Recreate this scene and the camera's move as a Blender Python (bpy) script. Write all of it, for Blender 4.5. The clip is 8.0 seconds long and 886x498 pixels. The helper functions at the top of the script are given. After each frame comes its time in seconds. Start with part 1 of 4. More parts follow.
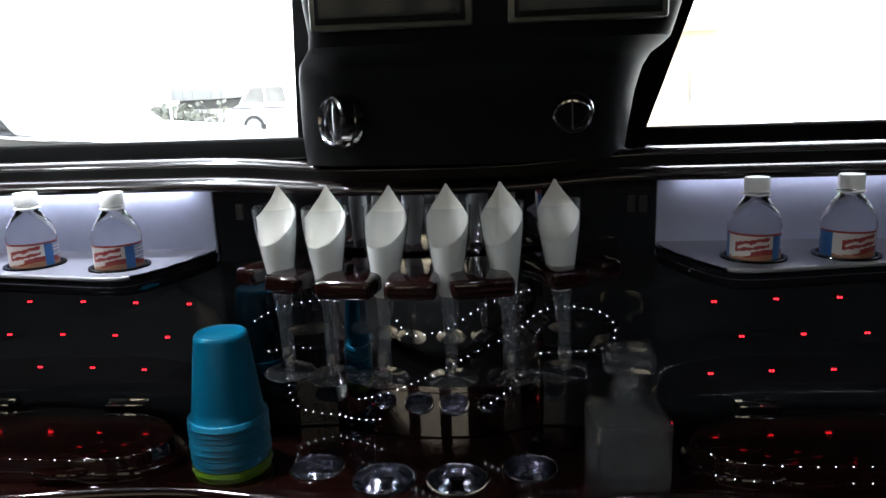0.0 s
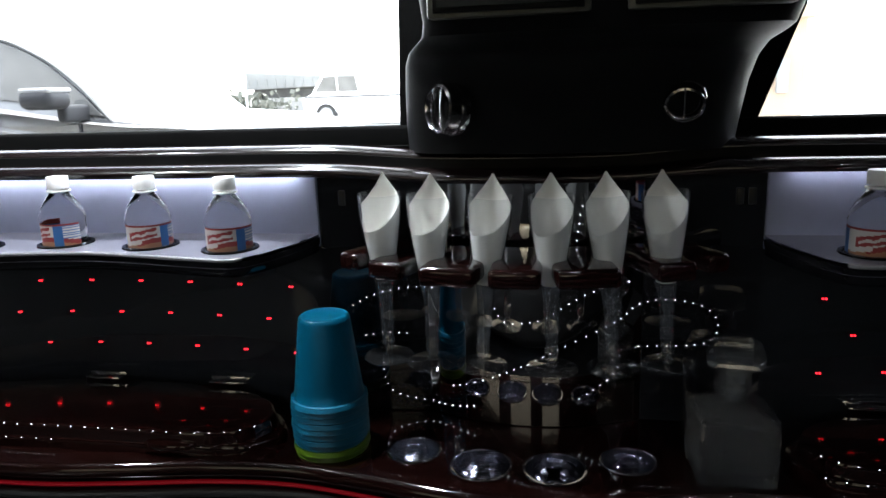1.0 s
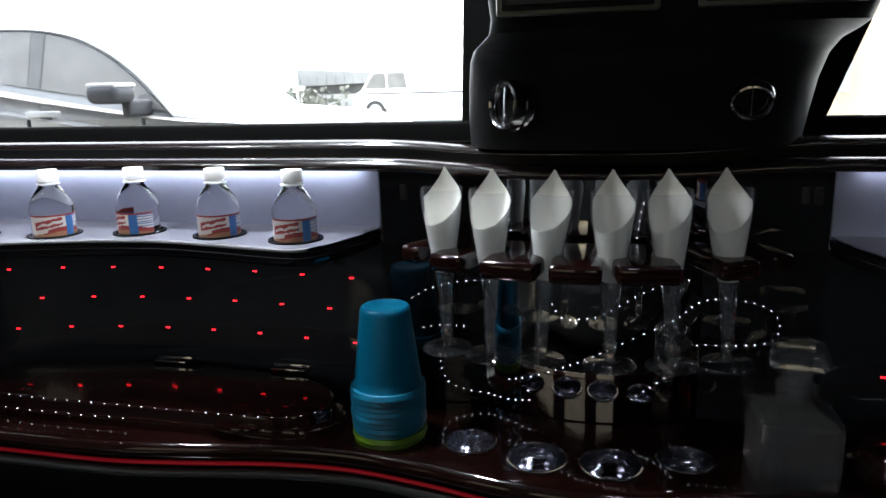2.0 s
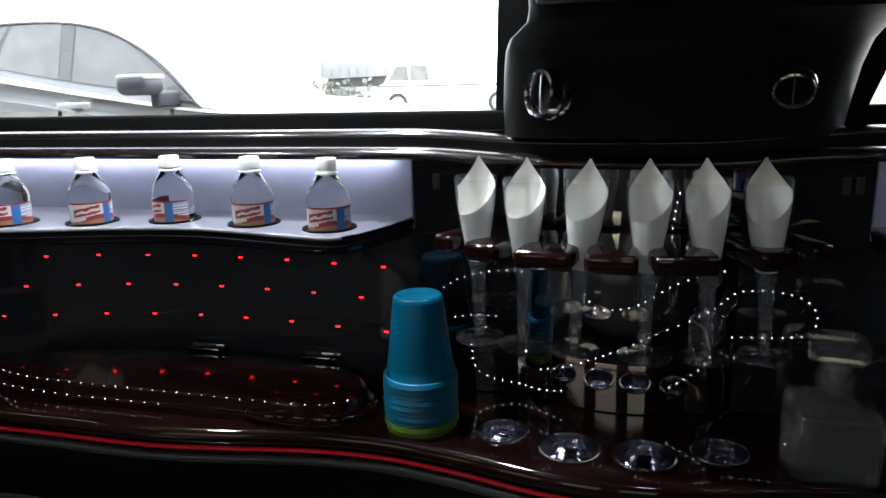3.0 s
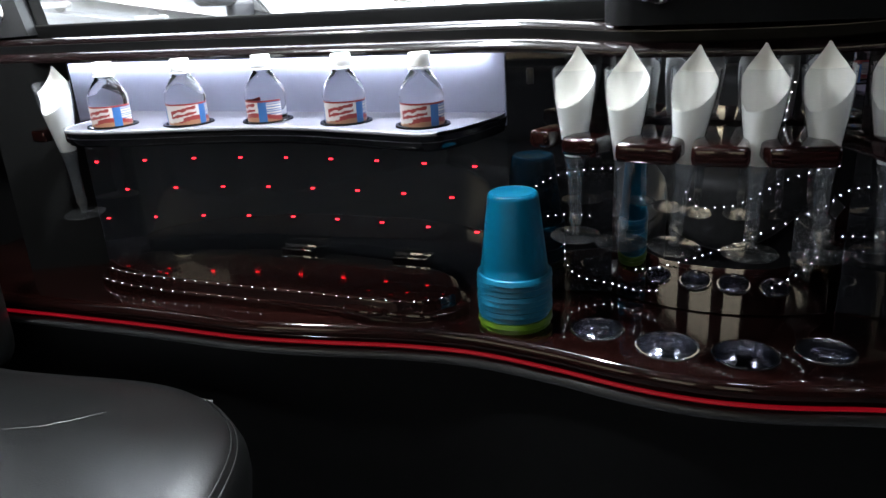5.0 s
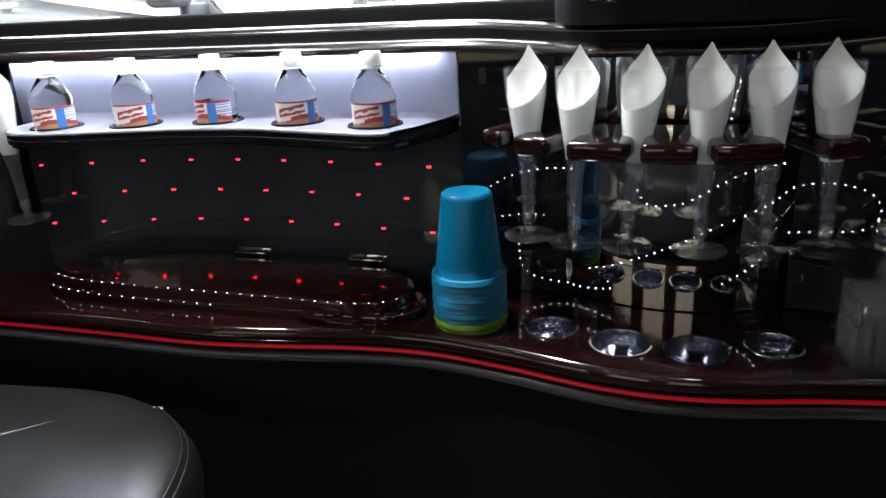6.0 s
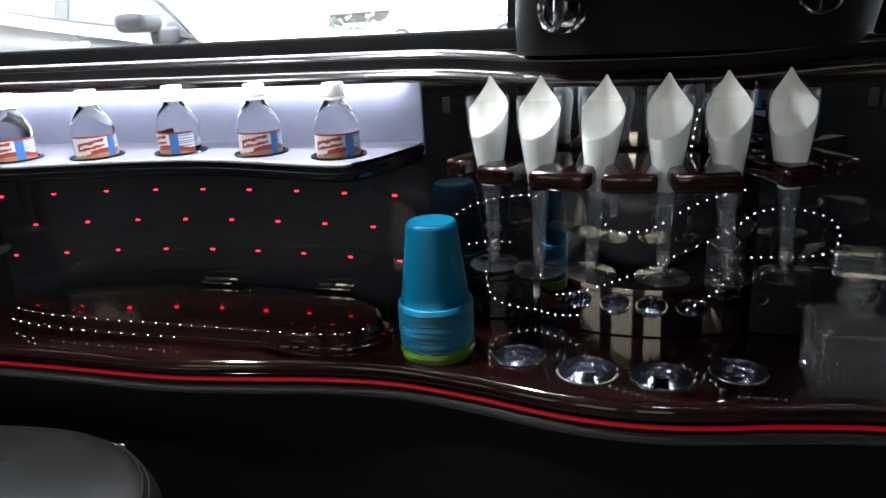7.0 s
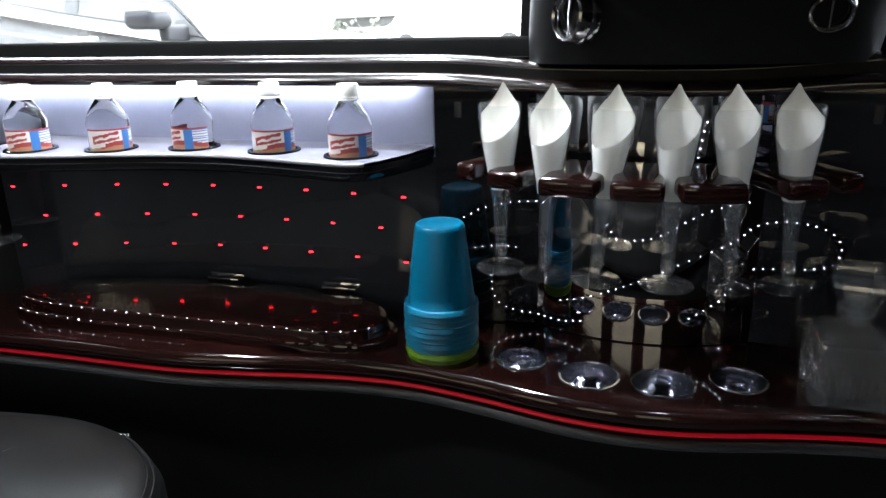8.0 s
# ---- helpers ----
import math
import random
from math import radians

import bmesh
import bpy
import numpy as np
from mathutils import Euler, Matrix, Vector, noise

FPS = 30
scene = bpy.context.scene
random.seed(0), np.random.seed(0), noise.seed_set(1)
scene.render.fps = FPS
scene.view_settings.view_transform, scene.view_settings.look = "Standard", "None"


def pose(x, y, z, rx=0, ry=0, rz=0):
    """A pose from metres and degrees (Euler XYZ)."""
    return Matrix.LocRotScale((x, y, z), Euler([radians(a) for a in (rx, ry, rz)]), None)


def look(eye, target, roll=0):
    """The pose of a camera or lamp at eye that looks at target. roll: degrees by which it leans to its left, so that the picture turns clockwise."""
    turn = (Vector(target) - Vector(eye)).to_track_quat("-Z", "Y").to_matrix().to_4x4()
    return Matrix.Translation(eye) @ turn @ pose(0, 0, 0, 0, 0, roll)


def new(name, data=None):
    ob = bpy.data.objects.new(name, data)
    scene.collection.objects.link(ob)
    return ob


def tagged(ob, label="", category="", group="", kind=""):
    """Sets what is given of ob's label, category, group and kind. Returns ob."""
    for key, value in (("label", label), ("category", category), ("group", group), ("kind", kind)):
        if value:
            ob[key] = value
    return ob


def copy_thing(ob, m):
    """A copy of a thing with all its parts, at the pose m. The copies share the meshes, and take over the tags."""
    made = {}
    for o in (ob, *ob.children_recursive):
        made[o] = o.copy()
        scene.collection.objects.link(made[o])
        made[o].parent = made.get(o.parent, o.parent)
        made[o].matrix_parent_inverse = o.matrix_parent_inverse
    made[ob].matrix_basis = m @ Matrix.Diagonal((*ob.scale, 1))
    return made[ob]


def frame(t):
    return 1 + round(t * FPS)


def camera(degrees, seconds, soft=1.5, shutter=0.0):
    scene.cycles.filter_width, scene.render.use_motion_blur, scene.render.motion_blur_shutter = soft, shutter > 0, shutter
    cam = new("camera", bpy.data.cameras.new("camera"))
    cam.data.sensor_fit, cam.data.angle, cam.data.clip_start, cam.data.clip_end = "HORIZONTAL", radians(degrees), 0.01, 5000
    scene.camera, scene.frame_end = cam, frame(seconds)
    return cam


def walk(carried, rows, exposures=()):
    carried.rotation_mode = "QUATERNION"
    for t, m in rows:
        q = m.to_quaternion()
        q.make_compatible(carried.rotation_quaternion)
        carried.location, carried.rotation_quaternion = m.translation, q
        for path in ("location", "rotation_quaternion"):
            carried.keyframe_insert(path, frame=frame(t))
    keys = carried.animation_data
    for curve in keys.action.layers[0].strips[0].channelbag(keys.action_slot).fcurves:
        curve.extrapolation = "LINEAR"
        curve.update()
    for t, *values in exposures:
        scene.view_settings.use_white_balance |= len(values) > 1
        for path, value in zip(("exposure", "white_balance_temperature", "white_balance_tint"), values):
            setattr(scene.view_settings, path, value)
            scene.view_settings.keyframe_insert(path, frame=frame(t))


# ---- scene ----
cam = camera(62.5, 8.0)
EXPOSURE = 3.8
PATH = [
    (0, (0.077, 0.046, 0.945), (-0.095, 1.994, 0.526), -2.0),
    (0.5, (0.041, 0.034, 0.948), (-0.265, 1.97, 0.552), -0.9),
    (1, (0.035, 0.038, 0.945), (-0.315, 1.957, 0.505), -1.9),
    (1.5, (0.029, 0.025, 0.946), (-0.391, 1.93, 0.504), -1.9),
    (3, (0.005, 0.016, 0.94), (-0.521, 1.889, 0.48), -1.6),
    (3.5, (0.0, 0.007, 0.944), (-0.57, 1.856, 0.438), -2.1),
    (4, (-0.015, -0.001, 0.937), (-0.672, 1.811, 0.401), -2.0),
    (4.5, (-0.025, -0.006, 0.931), (-0.739, 1.766, 0.337), -3.2),
    (4.7, (-0.029, 0.002, 0.923), (-0.731, 1.752, 0.257), -3.5),
    (6, (-0.019, 0.014, 0.91), (-0.615, 1.803, 0.243), -3.0),
    (6.5, (0.004, 0.025, 0.913), (-0.435, 1.866, 0.267), -2.6),
    (7, (-0.004, 0.026, 0.921), (-0.548, 1.848, 0.299), -3.2),
    (7.5, (-0.019, 0.002, 0.923), (-0.654, 1.797, 0.31), -2.2),
    (8, (-0.013, 0.009, 0.92), (-0.55, 1.838, 0.315), -1.3),
]
walk(cam, [(t, look(eye, target, roll)) for t, eye, target, roll in PATH], [(t, EXPOSURE + e) for t, e in ((0, 0.15), (0.5, 0.1), (1.0, -0.2), (1.5, -0.25), (3.0, -0.05), (3.5, 0.1), (4.5, 0.5), (6.0, 0.8), (8.0, 0.85))])


# ---- world and sun: bright hazy daylight ----
world = bpy.data.worlds.new("daylight")
scene.world = world
world.use_nodes = True
wt = world.node_tree
sky = wt.nodes.new("ShaderNodeTexSky")
sky.sky_type, sky.sun_disc = "NISHITA", False
sky.sun_elevation, sky.sun_rotation = radians(72), radians(15)
sky.air_density, sky.dust_density = 1.0, 1.5
wt.nodes["Background"].inputs["Strength"].default_value = 0.15
pale = wt.nodes.new("ShaderNodeHueSaturation")
pale.inputs["Saturation"].default_value = 0.35
wt.links.new(sky.outputs[0], pale.inputs["Color"])
wt.links.new(pale.outputs[0], wt.nodes["Background"].inputs["Color"])
sun = new("sun", bpy.data.lights.new("sun", "SUN"))
sun.data.energy, sun.data.angle, sun.data.color = 1.4, radians(10), (1.0, 0.97, 0.93)
sun.matrix_world = look((0, 0, 10), (0.6, -2.4, 2.0))


# ---- materials ----
def setin(node, **values):
    for key, value in values.items():
        node.inputs[key.replace("_", " ")].default_value = value


def material(name, colour, rough=0.5, metal=0.0, coat=0.0, scale=0.0, amount=0.25, bump=0.0, bump_scale=200.0,
             stretch=(1, 1, 1), emit=None, power=0.0, transmission=0.0, ior=1.45, rough_var=0.0, specular=0.5):
    m = bpy.data.materials.new(name)
    m.use_nodes = True
    t = m.node_tree
    b = t.nodes["Principled BSDF"]
    setin(b, Base_Color=(*colour, 1), Roughness=rough, Metallic=metal, IOR=ior)
    setin(b, Coat_Weight=coat, Coat_Roughness=0.04, Transmission_Weight=transmission, Specular_IOR_Level=specular)
    if emit:
        setin(b, Emission_Color=(*emit, 1), Emission_Strength=power)
    if scale or bump:
        tc = t.nodes.new("ShaderNodeTexCoord")
        mp = t.nodes.new("ShaderNodeMapping")
        mp.inputs["Scale"].default_value = stretch
        t.links.new(tc.outputs["Object"], mp.inputs["Vector"])
    if scale:
        big = t.nodes.new("ShaderNodeTexNoise")
        setin(big, Scale=scale, Detail=6.0, Roughness=0.62)
        t.links.new(mp.outputs[0], big.inputs["Vector"])
        fine = t.nodes.new("ShaderNodeTexNoise")
        setin(fine, Scale=scale * 9, Detail=3.0)
        t.links.new(mp.outputs[0], fine.inputs["Vector"])
        add = t.nodes.new("ShaderNodeMath")
        add.operation = "MULTIPLY_ADD"
        add.inputs[1].default_value = 0.4
        t.links.new(fine.outputs["Fac"], add.inputs[0])
        t.links.new(big.outputs["Fac"], add.inputs[2])
        ramp = t.nodes.new("ShaderNodeValToRGB")
        ramp.color_ramp.elements[0].position, ramp.color_ramp.elements[1].position = 0.45, 0.95
        ramp.color_ramp.elements[0].color = (*[c * (1 - amount) for c in colour], 1)
        ramp.color_ramp.elements[1].color = (*[min(1, c * (1 + amount)) for c in colour], 1)
        t.links.new(add.outputs[0], ramp.inputs[0])
        t.links.new(ramp.outputs[0], b.inputs["Base Color"])
        if rough_var:
            mr = t.nodes.new("ShaderNodeMapRange")
            setin(mr, From_Min=0.4, From_Max=1.0, To_Min=max(0.0, rough - rough_var), To_Max=rough + rough_var)
            t.links.new(add.outputs[0], mr.inputs[0])
            t.links.new(mr.outputs[0], b.inputs["Roughness"])
    if bump:
        n = t.nodes.new("ShaderNodeTexNoise")
        setin(n, Scale=bump_scale, Detail=4.0)
        t.links.new(mp.outputs[0], n.inputs["Vector"])
        bp = t.nodes.new("ShaderNodeBump")
        setin(bp, Strength=bump, Distance=0.002)
        t.links.new(n.outputs["Fac"], bp.inputs["Height"])
        t.links.new(bp.outputs[0], b.inputs["Normal"])
    return m


def clear(name, tint, gloss_rough=0.02, ior=1.45, haze=0.0, gloss=0.04):
    """Thin clear sheet: it lets light straight through, with gloss at grazing angles."""
    m = bpy.data.materials.new(name)
    m.use_nodes = True
    t = m.node_tree
    t.nodes.remove(t.nodes["Principled BSDF"])
    out = t.nodes["Material Output"]
    tr, gl, mix, lw, pw, mr = (t.nodes.new("ShaderNode" + k) for k in ("BsdfTransparent", "BsdfGlossy", "MixShader", "LayerWeight", "Math", "MapRange"))
    setin(tr, Color=(*tint, 1))
    setin(gl, Roughness=gloss_rough)
    setin(lw, Blend=0.5)
    pw.operation = "POWER"
    pw.inputs[1].default_value = 3.5
    setin(mr, To_Min=gloss, To_Max=ior - 0.75)
    t.links.new(lw.outputs["Facing"], pw.inputs[0])
    t.links.new(pw.outputs[0], mr.inputs[0])
    t.links.new(mr.outputs[0], mix.inputs[0])
    t.links.new(tr.outputs[0], mix.inputs[1])
    t.links.new(gl.outputs[0], mix.inputs[2])
    last = mix
    if haze:
        df = t.nodes.new("ShaderNodeBsdfDiffuse")
        setin(df, Color=(0.8, 0.82, 0.85, 1))
        m2 = t.nodes.new("ShaderNodeMixShader")
        m2.inputs[0].default_value = haze
        t.links.new(mix.outputs[0], m2.inputs[1])
        t.links.new(df.outputs[0], m2.inputs[2])
        last = m2
    t.links.new(last.outputs[0], out.inputs["Surface"])
    return m


CHERRY = material("cherry_wood", (0.0040, 0.0011, 0.0009), 0.09, coat=0.6, scale=14, amount=0.55, stretch=(0.35, 3, 3), bump=0.02, bump_scale=30, rough_var=0.04)
BLACK_GLOSS = material("black_lacquer", (0.0025, 0.0025, 0.003), 0.10, scale=8, amount=0.4, rough_var=0.05)
BLACK_PLASTIC = material("black_vinyl", (0.0050, 0.0050, 0.0052), 0.42, specular=0.12, scale=20, amount=0.3, bump=0.10, bump_scale=900)
SILL = material("matt_black_vinyl", (0.0025, 0.0025, 0.0025), 0.9, scale=20, amount=0.3, specular=0.08)
WALNUT = material("black_stained_wood", (0.0045, 0.0022, 0.0022), 0.24, coat=0.7, scale=14, amount=0.5, stretch=(0.35, 3, 3), rough_var=0.05)
SMOKED = material("smoked_acrylic", (0.0055, 0.0059, 0.0066), 0.05, scale=8, amount=0.4, rough_var=0.02, ior=2.1)
LEATHER = material("black_leather", (0.0022, 0.0024, 0.0024), 0.31, specular=0.95, scale=12, amount=0.35, bump=0.12, bump_scale=420, rough_var=0.03)
# matt copy of the seat leather, keeps window reflections off the bench
MATT_LEATHER = material("matt_black_leather", (0.006, 0.006, 0.006), 0.65, specular=0.2, scale=12, amount=0.35, bump=0.12, bump_scale=420)
PIPING = material("grey_piping", (0.030, 0.030, 0.030), 0.30, scale=30, amount=0.3)
LILAC = material("pale_lilac_laminate", (0.35, 0.375, 0.50), 0.45, scale=5, amount=0.08)
SHELF = material("grey_laminate", (0.10, 0.10, 0.125), 0.30, scale=9, amount=0.15)
CHROME = material("chrome", (0.75, 0.75, 0.77), 0.08, 1.0, scale=25, amount=0.12, rough_var=0.05)
DARK_CHROME = material("dark_chrome", (0.42, 0.42, 0.43), 0.14, 1.0, scale=25, amount=0.2, rough_var=0.06)
STEEL = material("polished_steel", (0.60, 0.61, 0.68), 0.10, 1.0, scale=18, amount=0.2, rough_var=0.04)
MIRROR = material("tinted_mirror", (0.68, 0.68, 0.70), 0.012, 1.0)
NAPKIN = material("white_paper", (0.80, 0.79, 0.75), 0.85, scale=30, amount=0.05, bump=0.15, bump_scale=350)
CUP_BLUE = material("turquoise_plastic", (0.0, 0.056, 0.105), 0.30, scale=12, amount=0.14, specular=0.28)
CUP_RIM = material("pale_turquoise_rim", (0.001, 0.078, 0.140), 0.36, scale=12, amount=0.12)
CUP_GREEN = material("lime_plastic", (0.055, 0.115, 0.006), 0.30, scale=12, amount=0.12)
CAP = material("white_plastic", (0.82, 0.82, 0.80), 0.45, scale=40, amount=0.04)
WATER = material("water_bottle_clear", (0.97, 0.98, 1.0), 0.02, transmission=1.0, ior=1.30)
CRYSTAL = material("cut_glass", (0.96, 0.97, 0.97), 0.01, transmission=0.985, ior=1.50)
SPARK = material("bright_bead_lamp", (0.3, 0.3, 0.3), 0.4, emit=(0.9, 0.95, 1.0), power=20.0)
LAMP_FAINT = material("faint_lamp_diffuser", (0.8, 0.8, 0.8), 0.4, emit=(0.84, 0.88, 1.0), power=1.5)
LAMP_DIM = material("small_lamp_diffuser", (0.8, 0.8, 0.8), 0.4, emit=(0.88, 0.94, 1.0), power=92.0)
LAMP_WHITE = material("lamp_diffuser", (0.8, 0.8, 0.8), 0.4, emit=(0.92, 0.97, 1.0), power=45.0)
STRIP_DIM = material("dim_light_strip", (0.3, 0.3, 0.3), 0.4, emit=(0.86, 0.88, 1.0), power=0.55)
SHELF_EDGE = material("pale_lit_edging", (0.20, 0.20, 0.21), 0.15, scale=20, amount=0.1)
TINTED = material("black_mirror_glass", (0.0030, 0.0030, 0.0035), 0.03, scale=8, amount=0.4, ior=1.6)
FOOT_CLEAR = clear("clear_foot_plastic", (0.95, 0.96, 0.97), 0.03, 1.90, 0.0045, 0.12)
CUT_THICK = clear("cut_glass_thick", (0.90, 0.91, 0.91), 0.05, 1.75, 0.012, 0.20)
CLEAR = clear("clear_plastic", (0.95, 0.96, 0.97), 0.03, 1.6, 0.008)
PANE = clear("window_glass", (0.86, 0.88, 0.88), 0.01, 1.45)
DARK_PANE = clear("smoked_glass", (0.29, 0.262, 0.213), 0.01, 1.45)
RED = material("label_red", (0.20, 0.022, 0.022), 0.4)
BLUE = material("label_blue", (0.025, 0.10, 0.26), 0.4)
CREAM = material("label_white", (0.44, 0.42, 0.40), 0.4)
TAN = material("label_tan", (0.26, 0.13, 0.07), 0.4)
RUBBER = material("black_rubber", (0.010, 0.010, 0.010), 0.55, scale=30, amount=0.2)
SCREEN = material("dark_display_glass", (0.020, 0.022, 0.020), 0.15, scale=6, amount=0.2)
SCREEN_FRAME = material("olive_grey_metal_frame", (0.11, 0.11, 0.09), 0.35, 0.6, scale=20, amount=0.15)
LED_RED = material("red_led", (0.1, 0, 0), 0.4, emit=(1.0, 0.012, 0.022), power=0.55)
TUBE_RED = material("red_light_tube", (0.08, 0.003, 0.006), 0.4, emit=(1.0, 0.006, 0.030), power=0.0075)
# white glow that stands in for lamp reflections, no lamp of its own
GLINT_WHITE = material("white_glint", (0.1, 0.1, 0.1), 0.4, emit=(0.85, 0.92, 1.0), power=0.5)
STRIP_WHITE = material("white_light_strip", (0.3, 0.3, 0.3), 0.4, emit=(0.86, 0.91, 1.0), power=1.55)
HEADLINER = material("grey_headliner", (0.035, 0.035, 0.035), 0.9, scale=40, amount=0.2, bump=0.2, bump_scale=600)
CARPET = material("black_carpet", (0.012, 0.012, 0.012), 0.95, scale=60, amount=0.4, bump=0.4, bump_scale=900)
CONCRETE = material("pale_concrete", (0.42, 0.41, 0.39), 0.9, scale=0.6, amount=0.15, bump=0.2, bump_scale=30)
CAR_PAINT = material("silver_white_car_paint", (0.26, 0.258, 0.255), 0.35, coat=0.4, scale=3, amount=0.06)
WHITE_PAINT = material("white_truck_paint", (0.75, 0.75, 0.75), 0.3, coat=0.5, scale=2, amount=0.05)
CAR_GLASS = material("car_window_glass", (0.165, 0.160, 0.152), 0.30, specular=0.15, scale=2, amount=0.3)
CAR_PILLAR = material("car_door_pillar", (0.13, 0.128, 0.124), 0.4, specular=0.2, scale=5, amount=0.2)
CAR_TRIM = material("car_window_trim", (0.085, 0.085, 0.083), 0.5, specular=0.2, scale=6, amount=0.2)
TYRE = material("tyre_rubber", (0.04, 0.04, 0.04), 0.8, scale=20, amount=0.2)
GREY_PLASTIC = material("grey_plastic", (0.035, 0.035, 0.038), 0.5, specular=0.2, scale=10, amount=0.1)
STUCCO = material("beige_stucco", (0.50, 0.38, 0.28), 0.9, scale=1.5, amount=0.15, bump=0.3, bump_scale=40)
CANOPY = material("grey_roof_sheet", (0.24, 0.24, 0.235), 0.7, scale=1.0, amount=0.2)
FOLIAGE = material("hedge_leaves", (0.12, 0.125, 0.105), 0.7, scale=6, amount=0.5)
GALV = material("galvanised_steel", (0.35, 0.36, 0.37), 0.5, 0.5, scale=3, amount=0.15)


# ---- helpers for shapes ----
def part(name, bm, mat, parent=None, label="", smooth=True, m=None):
    bmesh.ops.recalc_face_normals(bm, faces=bm.faces)
    data = bpy.data.meshes.new(name)
    bm.to_mesh(data)
    bm.free()
    for one in (mat if isinstance(mat, (list, tuple)) else [mat]):
        data.materials.append(one)
    if smooth:
        data.polygons.foreach_set("use_smooth", [True] * len(data.polygons))
        data.set_sharp_from_angle(angle=radians(38))
    ob = new(name, data)
    if parent:
        ob.parent = parent
    if m is not None:
        ob.matrix_basis = m
    return tagged(ob, label) if label else ob


def thing(name, label, category, group="", m=None, kind=""):
    ob = new(name)
    ob.empty_display_size = 0.02
    if m is not None:
        ob.matrix_basis = m
    return tagged(ob, label, category, group, kind)


def box(x0, x1, y0, y1, z0, z1, bevel=0.0, bm=None, seg=2):
    bm = bm or bmesh.new()
    m = Matrix.LocRotScale(((x0 + x1) / 2, (y0 + y1) / 2, (z0 + z1) / 2), None, (x1 - x0, y1 - y0, z1 - z0))
    made = bmesh.ops.create_cube(bm, size=1, matrix=m)["verts"]
    if bevel:
        edges = list({e for v in made for e in v.link_edges})
        bmesh.ops.bevel(bm, geom=edges, offset=bevel, segments=seg, profile=0.5, affect="EDGES")
    return bm


def loft(rings, bm=None, closed=True, cap=False):
    """Skin over rings of points; closed: each ring closes on itself; cap: ends are filled."""
    bm = bm or bmesh.new()
    vs = [[bm.verts.new(p) for p in ring] for ring in rings]
    n = len(vs[0])
    for a, b in zip(vs, vs[1:]):
        for i in range(n if closed else n - 1):
            j = (i + 1) % n
            bm.faces.new((a[i], a[j], b[j], b[i]))
    if cap:
        bm.faces.new(vs[0][::-1])
        bm.faces.new(vs[-1])
    return bm


def lathe(profile, n=28, bm=None, cap=False, centre=(0, 0)):
    rings = [[(centre[0] + r * math.cos(2 * math.pi * k / n), centre[1] + r * math.sin(2 * math.pi * k / n), z) for k in range(n)] for r, z in profile]
    return loft(rings, bm, True, cap)


def sweep(path, profile, bm=None):
    """Closed profile of (out, up) carried along a path of (x, y, z); out is towards -y."""
    rings = []
    for i, (x, y, z) in enumerate(path):
        a, b = path[max(0, i - 1)], path[min(len(path) - 1, i + 1)]
        d = Vector((b[0] - a[0], b[1] - a[1])).normalized()
        rings.append([(x + o * d.y, y - o * d.x, z + u) for o, u in profile])
    return loft(rings, bm, True, True)


def filled(outline, holes, z, bm=None):
    """Flat sheet with an outline and round or free holes."""
    bm = bm or bmesh.new()
    edges = []
    for loop in (outline, *holes):
        vs = [bm.verts.new((x, y, z)) for x, y in loop]
        edges += [bm.edges.new((vs[i], vs[(i + 1) % len(vs)])) for i in range(len(vs))]
    bmesh.ops.triangle_fill(bm, edges=edges, use_beauty=True)
    return bm


def circle(cx, cy, r, n=32):
    return [(cx + r * math.cos(2 * math.pi * k / n), cy + r * math.sin(2 * math.pi * k / n)) for k in range(n)]


def smooth_loop(points, per=8):
    out, n = [], len(points)
    for i in range(n):
        p0, p1, p2, p3 = (np.array(points[(i + k - 1) % n], float) for k in range(4))
        for s in np.arange(per) / per:
            out.append(tuple(0.5 * (2 * p1 + (p2 - p0) * s + (2 * p0 - 5 * p1 + 4 * p2 - p3) * s * s + (3 * p1 - p0 - 3 * p2 + p3) * s ** 3)))
    return out


def smooth_line(points, per=8):
    out, n = [], len(points)
    for i in range(n - 1):
        p0, p1, p2, p3 = (np.array(points[min(n - 1, max(0, i + k - 1))], float) for k in range(4))
        for s in np.arange(per) / per:
            out.append(tuple(0.5 * (2 * p1 + (p2 - p0) * s + (2 * p0 - 5 * p1 + 4 * p2 - p3) * s * s + (3 * p1 - p0 - 3 * p2 + p3) * s ** 3)))
    return out + [tuple(points[-1])]


def round_profile(w, h, r, n=5, ox=0.0, oz=0.0):
    """Rounded rectangle, w deep and h high, centred at ox, oz."""
    pts = []
    for cx, cz, a0 in ((w / 2 - r, h / 2 - r, 0), (-w / 2 + r, h / 2 - r, 90), (-w / 2 + r, -h / 2 + r, 180), (w / 2 - r, -h / 2 + r, 270)):
        for k in range(n + 1):
            a = radians(a0 + 90 * k / n)
            pts.append((ox + cx + r * math.cos(a), oz + cz + r * math.sin(a)))
    return pts


MID = -0.027            # the bar's axis of symmetry
COUNTER = 0.50          # top of the counter
BACK = 0.985            # plane behind the bar
CEIL = 1.50             # underside of the headliner
REAR, FORE = -3.40, 2.20   # ends of the cabin


LOW, HIGH = 0.66, 1.42     # sill and head of the windows behind the seat
SEAT_WINDOWS = ((-1.33, -0.80), (-0.55, -0.13), (0.10, 0.44))


def mirror_x(points):
    return [(2 * MID - p[0], *p[1:]) for p in reversed(points)]


